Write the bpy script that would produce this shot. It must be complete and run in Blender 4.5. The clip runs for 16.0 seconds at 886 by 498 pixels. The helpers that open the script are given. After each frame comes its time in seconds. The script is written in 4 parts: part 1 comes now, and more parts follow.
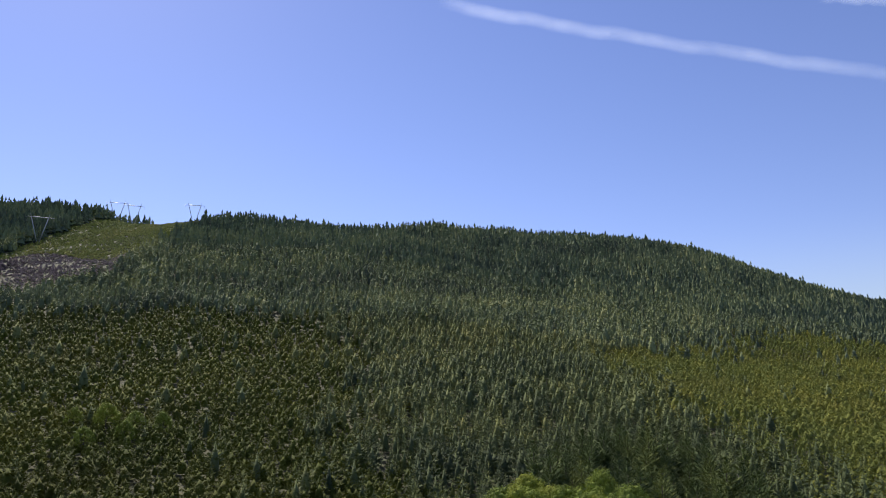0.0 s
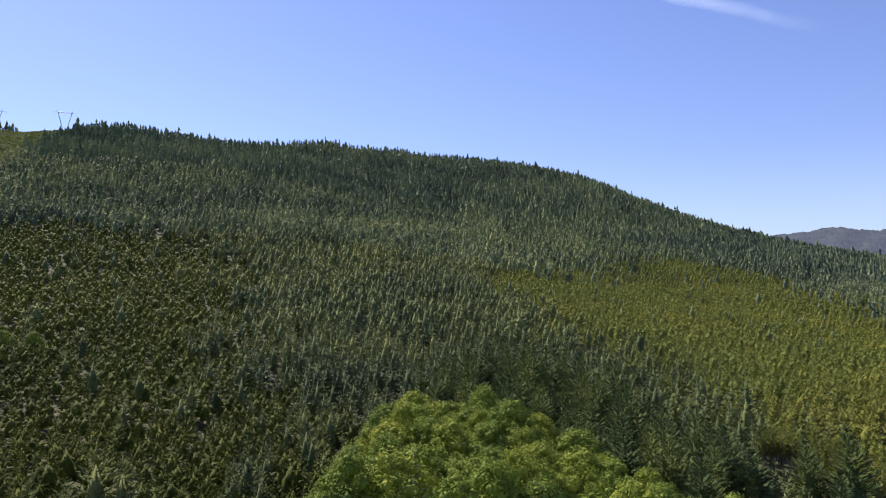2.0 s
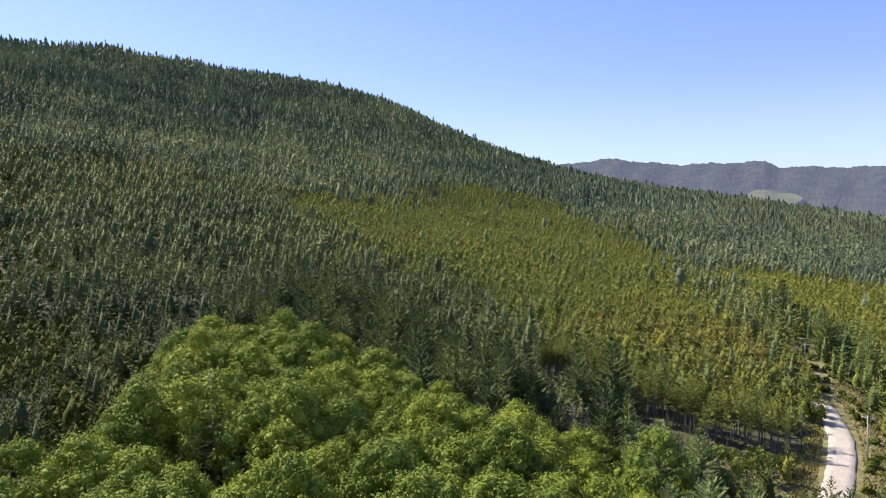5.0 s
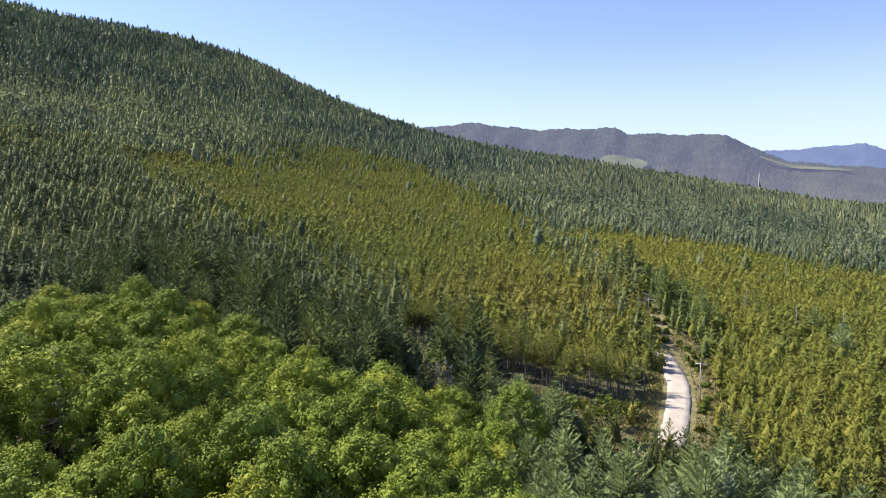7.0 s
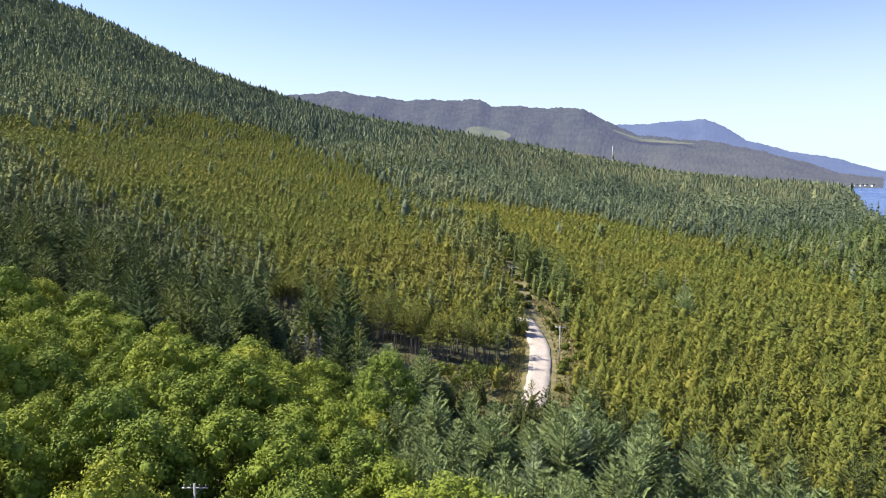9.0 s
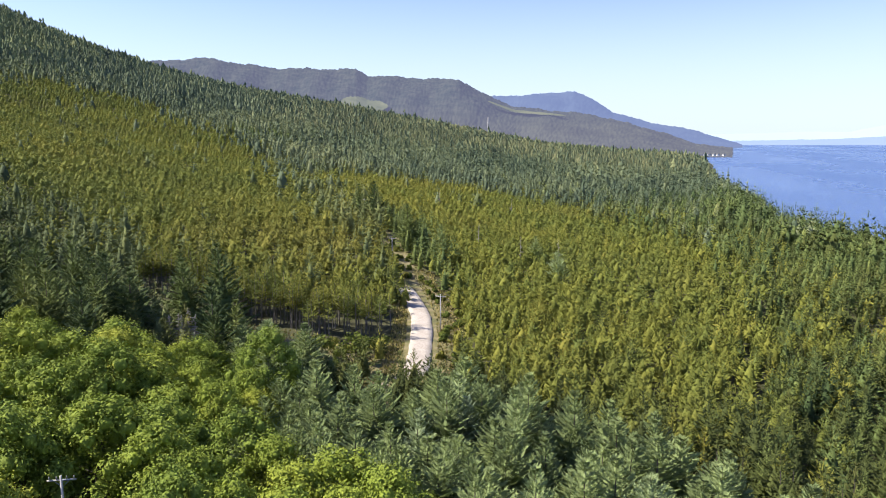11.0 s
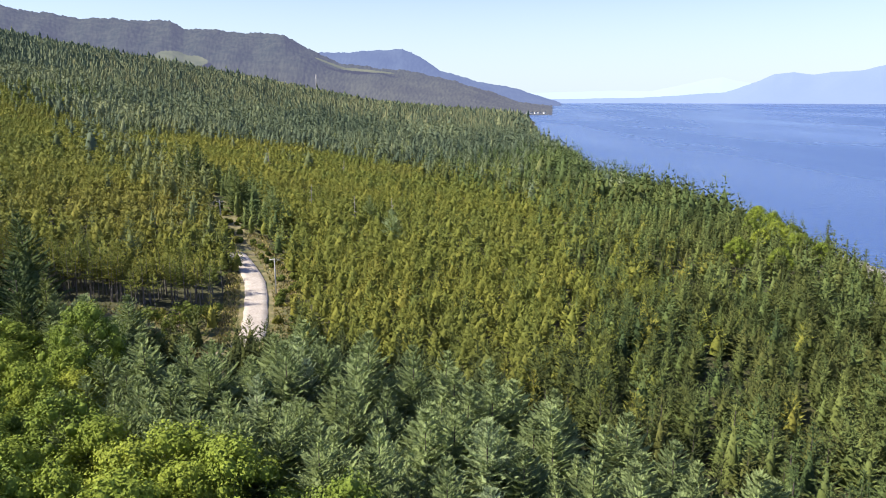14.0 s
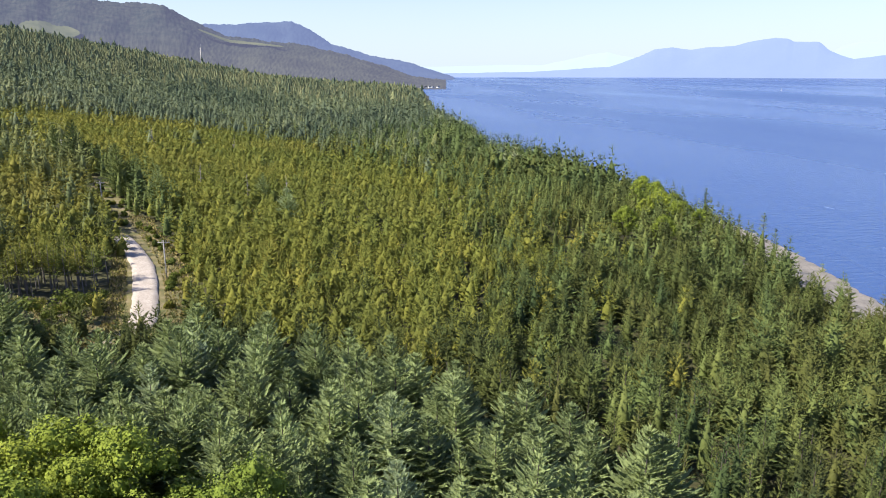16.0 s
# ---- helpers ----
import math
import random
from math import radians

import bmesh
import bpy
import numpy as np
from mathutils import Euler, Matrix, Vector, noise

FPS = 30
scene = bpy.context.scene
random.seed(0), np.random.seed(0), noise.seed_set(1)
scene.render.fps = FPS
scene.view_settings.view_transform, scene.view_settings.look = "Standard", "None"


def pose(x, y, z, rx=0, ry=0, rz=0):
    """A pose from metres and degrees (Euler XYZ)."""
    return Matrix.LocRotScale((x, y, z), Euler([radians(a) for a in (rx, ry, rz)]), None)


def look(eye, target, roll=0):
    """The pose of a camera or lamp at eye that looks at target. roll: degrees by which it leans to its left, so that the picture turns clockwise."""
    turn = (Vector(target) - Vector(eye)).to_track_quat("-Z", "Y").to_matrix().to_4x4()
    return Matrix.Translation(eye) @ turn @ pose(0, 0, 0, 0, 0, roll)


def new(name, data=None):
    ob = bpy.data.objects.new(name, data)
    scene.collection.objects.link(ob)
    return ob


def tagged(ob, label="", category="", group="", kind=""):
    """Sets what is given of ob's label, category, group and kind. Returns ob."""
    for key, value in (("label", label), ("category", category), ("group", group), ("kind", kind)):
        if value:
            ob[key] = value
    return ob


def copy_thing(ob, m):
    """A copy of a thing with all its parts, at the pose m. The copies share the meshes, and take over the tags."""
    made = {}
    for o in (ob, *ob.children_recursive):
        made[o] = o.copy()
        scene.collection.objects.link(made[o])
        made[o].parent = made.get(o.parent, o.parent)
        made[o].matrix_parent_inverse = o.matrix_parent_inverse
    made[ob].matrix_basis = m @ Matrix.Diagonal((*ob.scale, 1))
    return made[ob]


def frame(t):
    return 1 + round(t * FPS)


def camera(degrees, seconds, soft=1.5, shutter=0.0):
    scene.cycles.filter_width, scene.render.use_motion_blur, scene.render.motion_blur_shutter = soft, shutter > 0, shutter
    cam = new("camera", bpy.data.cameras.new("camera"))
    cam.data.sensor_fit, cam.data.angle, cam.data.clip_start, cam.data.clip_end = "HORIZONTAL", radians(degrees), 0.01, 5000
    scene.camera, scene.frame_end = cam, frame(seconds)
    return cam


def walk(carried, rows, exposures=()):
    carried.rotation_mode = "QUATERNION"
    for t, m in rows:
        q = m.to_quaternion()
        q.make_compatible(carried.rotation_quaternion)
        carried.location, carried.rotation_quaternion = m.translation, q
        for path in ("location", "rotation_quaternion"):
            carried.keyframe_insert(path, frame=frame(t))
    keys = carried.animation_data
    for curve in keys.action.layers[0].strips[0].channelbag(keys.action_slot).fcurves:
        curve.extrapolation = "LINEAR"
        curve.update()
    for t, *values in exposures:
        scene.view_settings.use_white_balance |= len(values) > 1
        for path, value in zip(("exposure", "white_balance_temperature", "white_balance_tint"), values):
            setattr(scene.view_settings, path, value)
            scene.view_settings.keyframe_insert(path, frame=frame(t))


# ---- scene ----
cam = camera(63.12, 16.0, soft=1.0)
PATH = [
    (0, pose(0, 0, 62, 101.56, 0, 65.92) @ pose(0, 0, 0, 0, 0, -0.99)),
    (0.5, pose(0, 0, 62, 99.83, 0, 63.94) @ pose(0, 0, 0, 0, 0, -1.00)),
    (1, pose(0, 0, 62, 97.96, 0, 61.78) @ pose(0, 0, 0, 0, 0, -0.91)),
    (1.5, pose(0, 0, 62, 96.36, 0, 59.61) @ pose(0, 0, 0, 0, 0, -0.88)),
    (2, pose(0, 0, 62, 95.25, 0, 57.39) @ pose(0, 0, 0, 0, 0, -0.79)),
    (2.5, pose(0, 0, 62, 94.17, 0, 55.00) @ pose(0, 0, 0, 0, 0, -0.80)),
    (3, pose(0, 0, 62, 93.08, 0, 52.50) @ pose(0, 0, 0, 0, 0, -0.73)),
    (3.5, pose(0, 0, 62, 91.97, 0, 49.93) @ pose(0, 0, 0, 0, 0, -0.69)),
    (4, pose(0, 0, 62, 90.85, 0, 47.24) @ pose(0, 0, 0, 0, 0, -0.70)),
    (6.5, pose(0, 0, 62, 86.57, 0, 33.90) @ pose(0, 0, 0, 0, 0, -0.60)),
    (7, pose(0, 0, 62, 85.85, 0, 31.21) @ pose(0, 0, 0, 0, 0, -0.63)),
    (7.5, pose(0, 0, 62, 85.22, 0, 28.48) @ pose(0, 0, 0, 0, 0, -0.55)),
    (8, pose(0, 0, 62, 84.62, 0, 25.84) @ pose(0, 0, 0, 0, 0, -0.45)),
    (8.5, pose(0, 0, 62, 84.04, 0, 23.28) @ pose(0, 0, 0, 0, 0, -0.42)),
    (9, pose(0, 0, 62, 83.43, 0, 20.74) @ pose(0, 0, 0, 0, 0, -0.33)),
    (11.5, pose(0, 0, 62, 80.52, 0, 9.05) @ pose(0, 0, 0, 0, 0, -0.27)),
    (12, pose(0, 0, 62, 79.95, 0, 7.04) @ pose(0, 0, 0, 0, 0, -0.19)),
    (12.5, pose(0, 0, 62, 79.38, 0, 4.88) @ pose(0, 0, 0, 0, 0, -0.16)),
    (13, pose(0, 0, 62, 78.82, 0, 2.62) @ pose(0, 0, 0, 0, 0, -0.14)),
    (13.5, pose(0, 0, 62, 78.31, 0, 0.06) @ pose(0, 0, 0, 0, 0, -0.15)),
    (14, pose(0, 0, 62, 77.82, 0, -2.11) @ pose(0, 0, 0, 0, 0, -0.14)),
    (14.5, pose(0, 0, 62, 77.32, 0, -4.13) @ pose(0, 0, 0, 0, 0, -0.07)),
    (15, pose(0, 0, 62, 76.83, 0, -6.28) @ pose(0, 0, 0, 0, 0, -0.06)),
    (15.5, pose(0, 0, 62, 76.35, 0, -8.36) @ pose(0, 0, 0, 0, 0, -0.05)),
    (16, pose(0, 0, 62, 75.85, 0, -10.37) @ pose(0, 0, 0, 0, 0, -0.07)),
]
EXPOSURES = [(0, 0.46), (1.5, 0.66), (3.5, 0.88), (7, 1.09), (9, 1.12), (12.5, 1.06), (16, 1.0)]
walk(cam, PATH, EXPOSURES)

# ---- world and sun ----
SUN_AZ, SUN_EL = -98.0, 45.0  # degrees, clockwise from +y; above the horizon
world = bpy.data.worlds.new("sky")
scene.world = world
world.use_nodes = True
wt = world.node_tree
sky = wt.nodes.new("ShaderNodeTexSky")
sky.sky_type = "NISHITA"
sky.sun_disc = False
sky.sun_elevation = radians(SUN_EL)
sky.sun_rotation = radians(SUN_AZ)
sky.air_density, sky.dust_density, sky.ozone_density = 1.0, 0.15, 3.0

# a touch of violet overhead and a pale sea haze along the horizon
way = wt.nodes.new("ShaderNodeTexCoord")
split = wt.nodes.new("ShaderNodeSeparateXYZ")
wt.links.new(way.outputs["Generated"], split.inputs[0])
rim = wt.nodes.new("ShaderNodeMapRange")
rim.interpolation_type = "SMOOTHSTEP"
rim.inputs[1].default_value, rim.inputs[2].default_value, rim.inputs[3].default_value, rim.inputs[4].default_value = -0.02, 0.22, 0.85, 0.0
wt.links.new(split.outputs[2], rim.inputs[0])
tone = wt.nodes.new("ShaderNodeMix")
tone.data_type, tone.blend_type = "RGBA", "MULTIPLY"
tone.inputs[0].default_value = 1.0
wt.links.new(sky.outputs[0], tone.inputs[6])
tone.inputs[7].default_value = (1.24, 1.13, 1.45, 1)
haze = wt.nodes.new("ShaderNodeMix")
haze.data_type = "RGBA"
wt.links.new(rim.outputs[0], haze.inputs[0])
wt.links.new(tone.outputs[2], haze.inputs[6])
haze.inputs[7].default_value = (5.1, 6.35, 7.2, 1)
wt.links.new(haze.outputs[2], wt.nodes["Background"].inputs[0])
wt.nodes["Background"].inputs[1].default_value = 0.071
sun_way = Vector((math.sin(radians(SUN_AZ)) * math.cos(radians(SUN_EL)), math.cos(radians(SUN_AZ)) * math.cos(radians(SUN_EL)), math.sin(radians(SUN_EL))))
sun = new("sun", bpy.data.lights.new("sun", "SUN"))
sun.data.energy, sun.data.angle, sun.data.color = 5.0, radians(0.5), (1.0, 0.94, 0.83)
sun.matrix_world = look(sun_way * 500, (0, 0, 0))


# ---- materials ----
def mat(name):
    m = bpy.data.materials.new(name)
    m.use_nodes = True
    return m, m.node_tree, m.node_tree.nodes["Principled BSDF"]


def ramp(nt, source, stops):
    r = nt.nodes.new("ShaderNodeValToRGB")
    while len(r.color_ramp.elements) < len(stops):
        r.color_ramp.elements.new(0.5)
    for e, (p, c) in zip(r.color_ramp.elements, stops):
        e.position, e.color = p, (*c, 1)
    nt.links.new(source, r.inputs[0])
    return r.outputs[0]


def noise_node(nt, scale, detail=4.0, rough=0.55, coords="Object"):
    n = nt.nodes.new("ShaderNodeTexNoise")
    n.inputs["Scale"].default_value, n.inputs["Detail"].default_value, n.inputs["Roughness"].default_value = scale, detail, rough
    c = nt.nodes.new("ShaderNodeTexCoord")
    nt.links.new(c.outputs[coords], n.inputs["Vector"])
    return n.outputs[0]


def mix(nt, a, b, f, mode="MIX"):
    m = nt.nodes.new("ShaderNodeMix")
    m.data_type, m.blend_type = "RGBA", mode
    for sock, v in ((m.inputs[6], a), (m.inputs[7], b), (m.inputs[0], f)):
        if isinstance(v, (int, float)):
            sock.default_value = v
        elif isinstance(v, tuple):
            sock.default_value = (*v, 1)
        else:
            nt.links.new(v, sock)
    return m.outputs[2]


def bump(nt, b, height_socket, strength, distance):
    n = nt.nodes.new("ShaderNodeBump")
    n.inputs["Strength"].default_value, n.inputs["Distance"].default_value = strength, distance
    nt.links.new(height_socket, n.inputs["Height"])
    nt.links.new(n.outputs[0], b.inputs["Normal"])


def foliage(name, stops, single=False, patch=0.012, gloss=0.8, through_light=0.1, dry=None, grain=2.2):
    """Leaves or needles: colour by tree, by twig and by patches of the stand."""
    m, nt, b = mat(name)
    if single:
        tree = nt.nodes.new("ShaderNodeObjectInfo").outputs["Random"]
    else:
        at = nt.nodes.new("ShaderNodeAttribute")
        at.attribute_name = "tint"
        tree = at.outputs["Fac"]
    base = ramp(nt, tree, stops)
    twig = nt.nodes.new("ShaderNodeNewGeometry").outputs["Random Per Island"]
    base = mix(nt, base, ramp(nt, twig, ((0.0, (0.86, 0.87, 0.86)), (0.5, (1, 1, 1)), (1.0, (1.14, 1.13, 1.1)))), 1.0, "MULTIPLY")
    if dry:
        base = mix(nt, base, dry, ramp(nt, noise_node(nt, patch, 5), ((0.5, (0, 0, 0)), (0.72, (0.4, 0.4, 0.4)))))
    needles = noise_node(nt, grain, 3, 0.7)
    base = mix(nt, base, ramp(nt, needles, ((0.3, (0.8, 0.81, 0.8)), (0.5, (1, 1, 1)), (0.7, (1.22, 1.2, 1.15)))), 1.0, "MULTIPLY")
    nt.links.new(base, b.inputs["Base Color"])
    bump(nt, b, needles, 0.8, 0.4 / grain)
    b.inputs["Roughness"].default_value = gloss
    b.inputs["Specular IOR Level"].default_value = 0.12
    t = nt.nodes.new("ShaderNodeBsdfTranslucent")
    nt.links.new(base, t.inputs[0])
    s = nt.nodes.new("ShaderNodeMixShader")
    s.inputs[0].default_value = through_light
    out = nt.nodes["Material Output"]
    nt.links.new(b.outputs[0], s.inputs[1])
    nt.links.new(t.outputs[0], s.inputs[2])
    nt.links.new(s.outputs[0], out.inputs[0])
    return m


def plain(name, stops, scale, rough=0.9, bump_scale=None, bump_dist=0.05, metal=0.0):
    m, nt, b = mat(name)
    c = ramp(nt, noise_node(nt, scale, 6), stops)
    c2 = ramp(nt, noise_node(nt, scale * 9, 4), ((0.3, (0.56, 0.56, 0.56)), (0.7, (0.88, 0.88, 0.88))))
    nt.links.new(mix(nt, c, c2, 1.0, "MULTIPLY"), b.inputs["Base Color"])
    b.inputs["Roughness"].default_value, b.inputs["Metallic"].default_value = rough, metal
    if bump_scale:
        bump(nt, b, noise_node(nt, bump_scale, 6), 0.8, bump_dist)
    return m


FIR = ((0.0, (0.059, 0.078, 0.036)), (0.45, (0.106, 0.129, 0.053)), (0.8, (0.156, 0.172, 0.06)), (1.0, (0.188, 0.188, 0.062)))
SHORE_FIR = ((0.0, (0.053, 0.079, 0.029)), (0.5, (0.09, 0.122, 0.04)), (1.0, (0.147, 0.171, 0.048)))
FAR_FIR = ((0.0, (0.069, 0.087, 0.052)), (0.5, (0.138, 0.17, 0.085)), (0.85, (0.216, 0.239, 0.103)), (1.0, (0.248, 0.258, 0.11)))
# the next two colours have air haze painted in: greyer, then paler
HAZY_COAST_FIR = ((0.0, (0.055, 0.08, 0.051)), (0.5, (0.115, 0.145, 0.084)), (1.0, (0.191, 0.209, 0.101)))
HAZY_DISTANT = ((0.0, (0.11, 0.13, 0.07)), (0.5, (0.175, 0.19, 0.095)), (1.0, (0.24, 0.24, 0.12)))
PINE = ((0.0, (0.11, 0.133, 0.032)), (0.4, (0.146, 0.162, 0.033)), (0.8, (0.183, 0.185, 0.035)), (1.0, (0.205, 0.196, 0.038)))
DARK_PINE = ((0.0, (0.046, 0.061, 0.009)), (0.4, (0.07, 0.086, 0.01)), (0.8, (0.093, 0.103, 0.012)), (1.0, (0.107, 0.11, 0.014)))
BLUE_FIR = ((0.0, (0.168, 0.212, 0.086)), (0.6, (0.236, 0.286, 0.113)), (0.95, (0.275, 0.332, 0.138)), (1.0, (0.307, 0.367, 0.216)))
MIXED = ((0.0, (0.045, 0.056, 0.02)), (0.5, (0.067, 0.082, 0.023)), (0.85, (0.094, 0.104, 0.029)), (1.0, (0.104, 0.11, 0.032)))
MAPLE = ((0.0, (0.149, 0.197, 0.03)), (0.6, (0.198, 0.244, 0.033)), (0.9, (0.237, 0.271, 0.035)), (1.0, (0.288, 0.299, 0.04)))
m_fir = foliage("fir_needles", FIR)
m_fir_one = foliage("fir_needles_single", BLUE_FIR, single=True, through_light=0.25)
m_pine = foliage("young_pine_needles", PINE, through_light=0.2, dry=(0.165, 0.140, 0.038))
m_dark_pine = foliage("dark_pine_needles", DARK_PINE, through_light=0.08, dry=(0.080, 0.074, 0.016))
m_pine_one = foliage("young_pine_needles_single", PINE, single=True)
m_mixed = foliage("shore_needles", MIXED)
m_mixed_one = foliage("shore_needles_single", MIXED, single=True)
m_shore_one = foliage("shore_fir_needles_single", SHORE_FIR, single=True)
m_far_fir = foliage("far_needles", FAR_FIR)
m_coast_fir = foliage("hazy_coast_needles", HAZY_COAST_FIR)
m_distant = foliage("hazy_distant_needles", HAZY_DISTANT, through_light=0.2)
m_shore_fir = foliage("shore_fir_needles", SHORE_FIR)
m_maple = foliage("maple_leaves", MAPLE, single=True, through_light=0.1, gloss=0.7)
m_bark = plain("bark", ((0.3, (0.06, 0.045, 0.035)), (0.7, (0.16, 0.13, 0.11))), 3.0, 0.9, 20, 0.03)
m_dead = plain("dead_wood", ((0.3, (0.24, 0.22, 0.20)), (0.7, (0.42, 0.39, 0.36))), 2.0, 0.85)
m_soil = plain("forest_floor", ((0.3, (0.045, 0.045, 0.012)), (0.6, (0.075, 0.072, 0.020)), (0.8, (0.115, 0.095, 0.035))), 0.12, 0.95, 1.2, 0.3)
m_gravel = plain("gravel", ((0.3, (0.46, 0.39, 0.32)), (0.7, (0.60, 0.52, 0.44))), 0.35, 0.95, 9, 0.03)
m_verge = plain("dry_grass", ((0.3, (0.10, 0.11, 0.03)), (0.5, (0.20, 0.17, 0.06)), (0.75, (0.34, 0.27, 0.15))), 0.35, 0.95, 4, 0.1)
m_stem = plain("grey_stem", ((0.3, (0.14, 0.12, 0.105)), (0.7, (0.27, 0.24, 0.215))), 1.5, 0.9)
m_track = plain("bare_soil", ((0.3, (0.26, 0.20, 0.14)), (0.7, (0.44, 0.36, 0.27))), 0.8, 0.95, 5, 0.1)
m_beach = plain("shingle", ((0.3, (0.20, 0.18, 0.155)), (0.7, (0.36, 0.32, 0.27))), 0.3, 0.9, 5, 0.06)
m_steel = plain("galvanised_steel", ((0.3, (0.42, 0.44, 0.48)), (0.7, (0.55, 0.57, 0.6))), 0.5, 0.6, metal=0.3)
m_pole = plain("weathered_pole_wood", ((0.3, (0.44, 0.41, 0.38)), (0.7, (0.60, 0.57, 0.53))), 1.5, 0.85)


# ---- the lie of the land ----
def smooth(a, b, x):
    t = np.clip((x - a) / (b - a), 0, 1)
    return t * t * (3 - 2 * t)


SHORE_Y = [-400, 138, 214, 255, 346, 475, 700, 1000, 1700, 2150, 2700, 4900]
SHORE_X = [80, 138, 156, 164, 150, 128, 146, 170, 268, 230, -60, -300]


def coast(y):
    return np.interp(y, SHORE_Y, SHORE_X) + 3 * np.sin(y / 75.0) + 1.5 * np.sin(y / 31.0 + 1)


INLAND = [-400, -40, 0, 6, 22, 190, 370, 600, 900, 1200, 1390, 1700, 2600]
RISE = [-40, -4, 0, 0.8, 5, 18, 40, 84, 172, 290, 358, 345, 260]


def height(x, y):
    """Ground height over the sea: a bank at the shore, a wooded slope and the mountain's crest."""
    u = coast(y) - x
    prof = np.interp(u, INLAND, RISE)
    fall = 1 - 0.42 * smooth(650, 2000, y)
    h = np.where(u > 190, 18 + (prof - 18) * fall, prof)
    h = h + 44 * np.exp(-(((x + 1130) / 260) ** 2 + ((y - 960) / 260) ** 2)) + 16 * np.exp(-(((x + 1230) / 170) ** 2 + ((y - 540) / 150) ** 2))
    h = h + 28 * np.exp(-(((x + 400) / 300) ** 2 + ((y - 1450) / 420) ** 2))
    for kx, ky, kr, kz in ((-1246, 178, 55, 9), (-1253, 535, 50, 9), (-1265, 20, 48, -12), (-1243, 690, 60, 6), (-1060, 1040, 80, 7), (-1285, -110, 80, 8)):
        h = h + kz * np.exp(-((x - kx) ** 2 + (y - ky) ** 2) / kr ** 2)
    return h


def mesh_of(name, verts, tris, material, tint=None, smooth_faces=False):
    """A mesh from arrays of points and triangles."""
    verts, tris = np.asarray(verts, np.float32), np.asarray(tris, np.int32)
    me = bpy.data.meshes.new(name)
    me.vertices.add(len(verts))
    me.vertices.foreach_set("co", verts.ravel())
    me.loops.add(tris.size)
    me.loops.foreach_set("vertex_index", tris.ravel())
    me.polygons.add(len(tris))
    me.polygons.foreach_set("loop_start", np.arange(0, tris.size, 3, dtype=np.int32))
    if smooth_faces:
        me.polygons.foreach_set("use_smooth", np.ones(len(tris), bool))
    if tint is not None:
        me.attributes.new("tint", "FLOAT", "POINT").data.foreach_set("value", np.asarray(tint, np.float32))
    me.update(calc_edges=True)
    me.materials.append(material)
    return me


def part(name, data, parent, label=""):
    ob = new(name, data)
    ob.parent = parent
    return tagged(ob, label) if label else ob


def grid_mesh(name, X, Y, Z, material, smooth_faces=True):
    n, m = X.shape
    i = np.arange(n * m).reshape(n, m)
    a, b, c, d = i[:-1, :-1].ravel(), i[1:, :-1].ravel(), i[1:, 1:].ravel(), i[:-1, 1:].ravel()
    return mesh_of(name, np.stack([X, Y, Z], -1).reshape(-1, 3), np.r_[np.c_[a, b, c], np.c_[a, c, d]], material, smooth_faces=smooth_faces)


# ground: one polar sheet out to the horizon
rad = np.r_[0.01, np.arange(8, 400, 6.0), np.arange(400, 1000, 12.0), np.arange(1000, 2600, 30.0), np.arange(2600, 4950, 130.0)]
ang = np.radians(np.linspace(-180, 180, 271))
Rg, Ag = np.meshgrid(rad, ang)
Xg, Yg = Rg * np.sin(Ag), Rg * np.cos(Ag)
bumps = np.sin(Xg / 17) * np.sin(Yg / 23 + 1) + 0.6 * np.sin(Xg / 7.3 + Yg / 9.1)
Zg = height(Xg, Yg)
Zg = Zg + np.clip((coast(Yg) - Xg - 20) / 60, 0, 1) * np.where(Rg > 240, bumps * 0.7, 0)
Zg = np.where(Zg < -12, -12, Zg)
ground = tagged(new("ground", grid_mesh("ground", Xg, Yg, Zg, m_soil)), "dark mossy forest floor rising to a mountain", "ground", kind="structure")

# sea
m_sea, nt, b = mat("sea_water")
lanes = nt.nodes.new("ShaderNodeMapping")
lanes.inputs["Scale"].default_value = (0.004, 0.0011, 1)
lanes.inputs["Rotation"].default_value = (0, 0, radians(35))
co = nt.nodes.new("ShaderNodeTexCoord")
nt.links.new(co.outputs["Object"], lanes.inputs["Vector"])
lane = nt.nodes.new("ShaderNodeTexNoise")
lane.inputs["Scale"].default_value, lane.inputs["Detail"].default_value = 1.0, 5
nt.links.new(lanes.outputs[0], lane.inputs["Vector"])
nt.links.new(ramp(nt, lane.outputs[0], ((0.3, (0.030, 0.068, 0.190)), (0.72, (0.044, 0.090, 0.225)))), b.inputs["Base Color"])
rr = nt.nodes.new("ShaderNodeMapRange")
rr.inputs[1].default_value, rr.inputs[2].default_value, rr.inputs[3].default_value, rr.inputs[4].default_value = 0.3, 0.75, 0.32, 0.2
nt.links.new(lane.outputs[0], rr.inputs[0])
nt.links.new(rr.outputs[0], b.inputs["Roughness"])
b.inputs["IOR"].default_value = 1.33
ripple = nt.nodes.new("ShaderNodeMapping")
ripple.inputs["Scale"].default_value = (0.10, 0.34, 1)
ripple.inputs["Rotation"].default_value = (0, 0, radians(-28))
nt.links.new(co.outputs["Object"], ripple.inputs["Vector"])
wave = nt.nodes.new("ShaderNodeTexNoise")
wave.inputs["Scale"].default_value, wave.inputs["Detail"].default_value, wave.inputs["Roughness"].default_value = 1.0, 6, 0.6
nt.links.new(ripple.outputs[0], wave.inputs["Vector"])
bump(nt, b, wave.outputs[0], 1.0, 0.5)
rs = np.r_[0.01, np.geomspace(60, 4900, 30)]
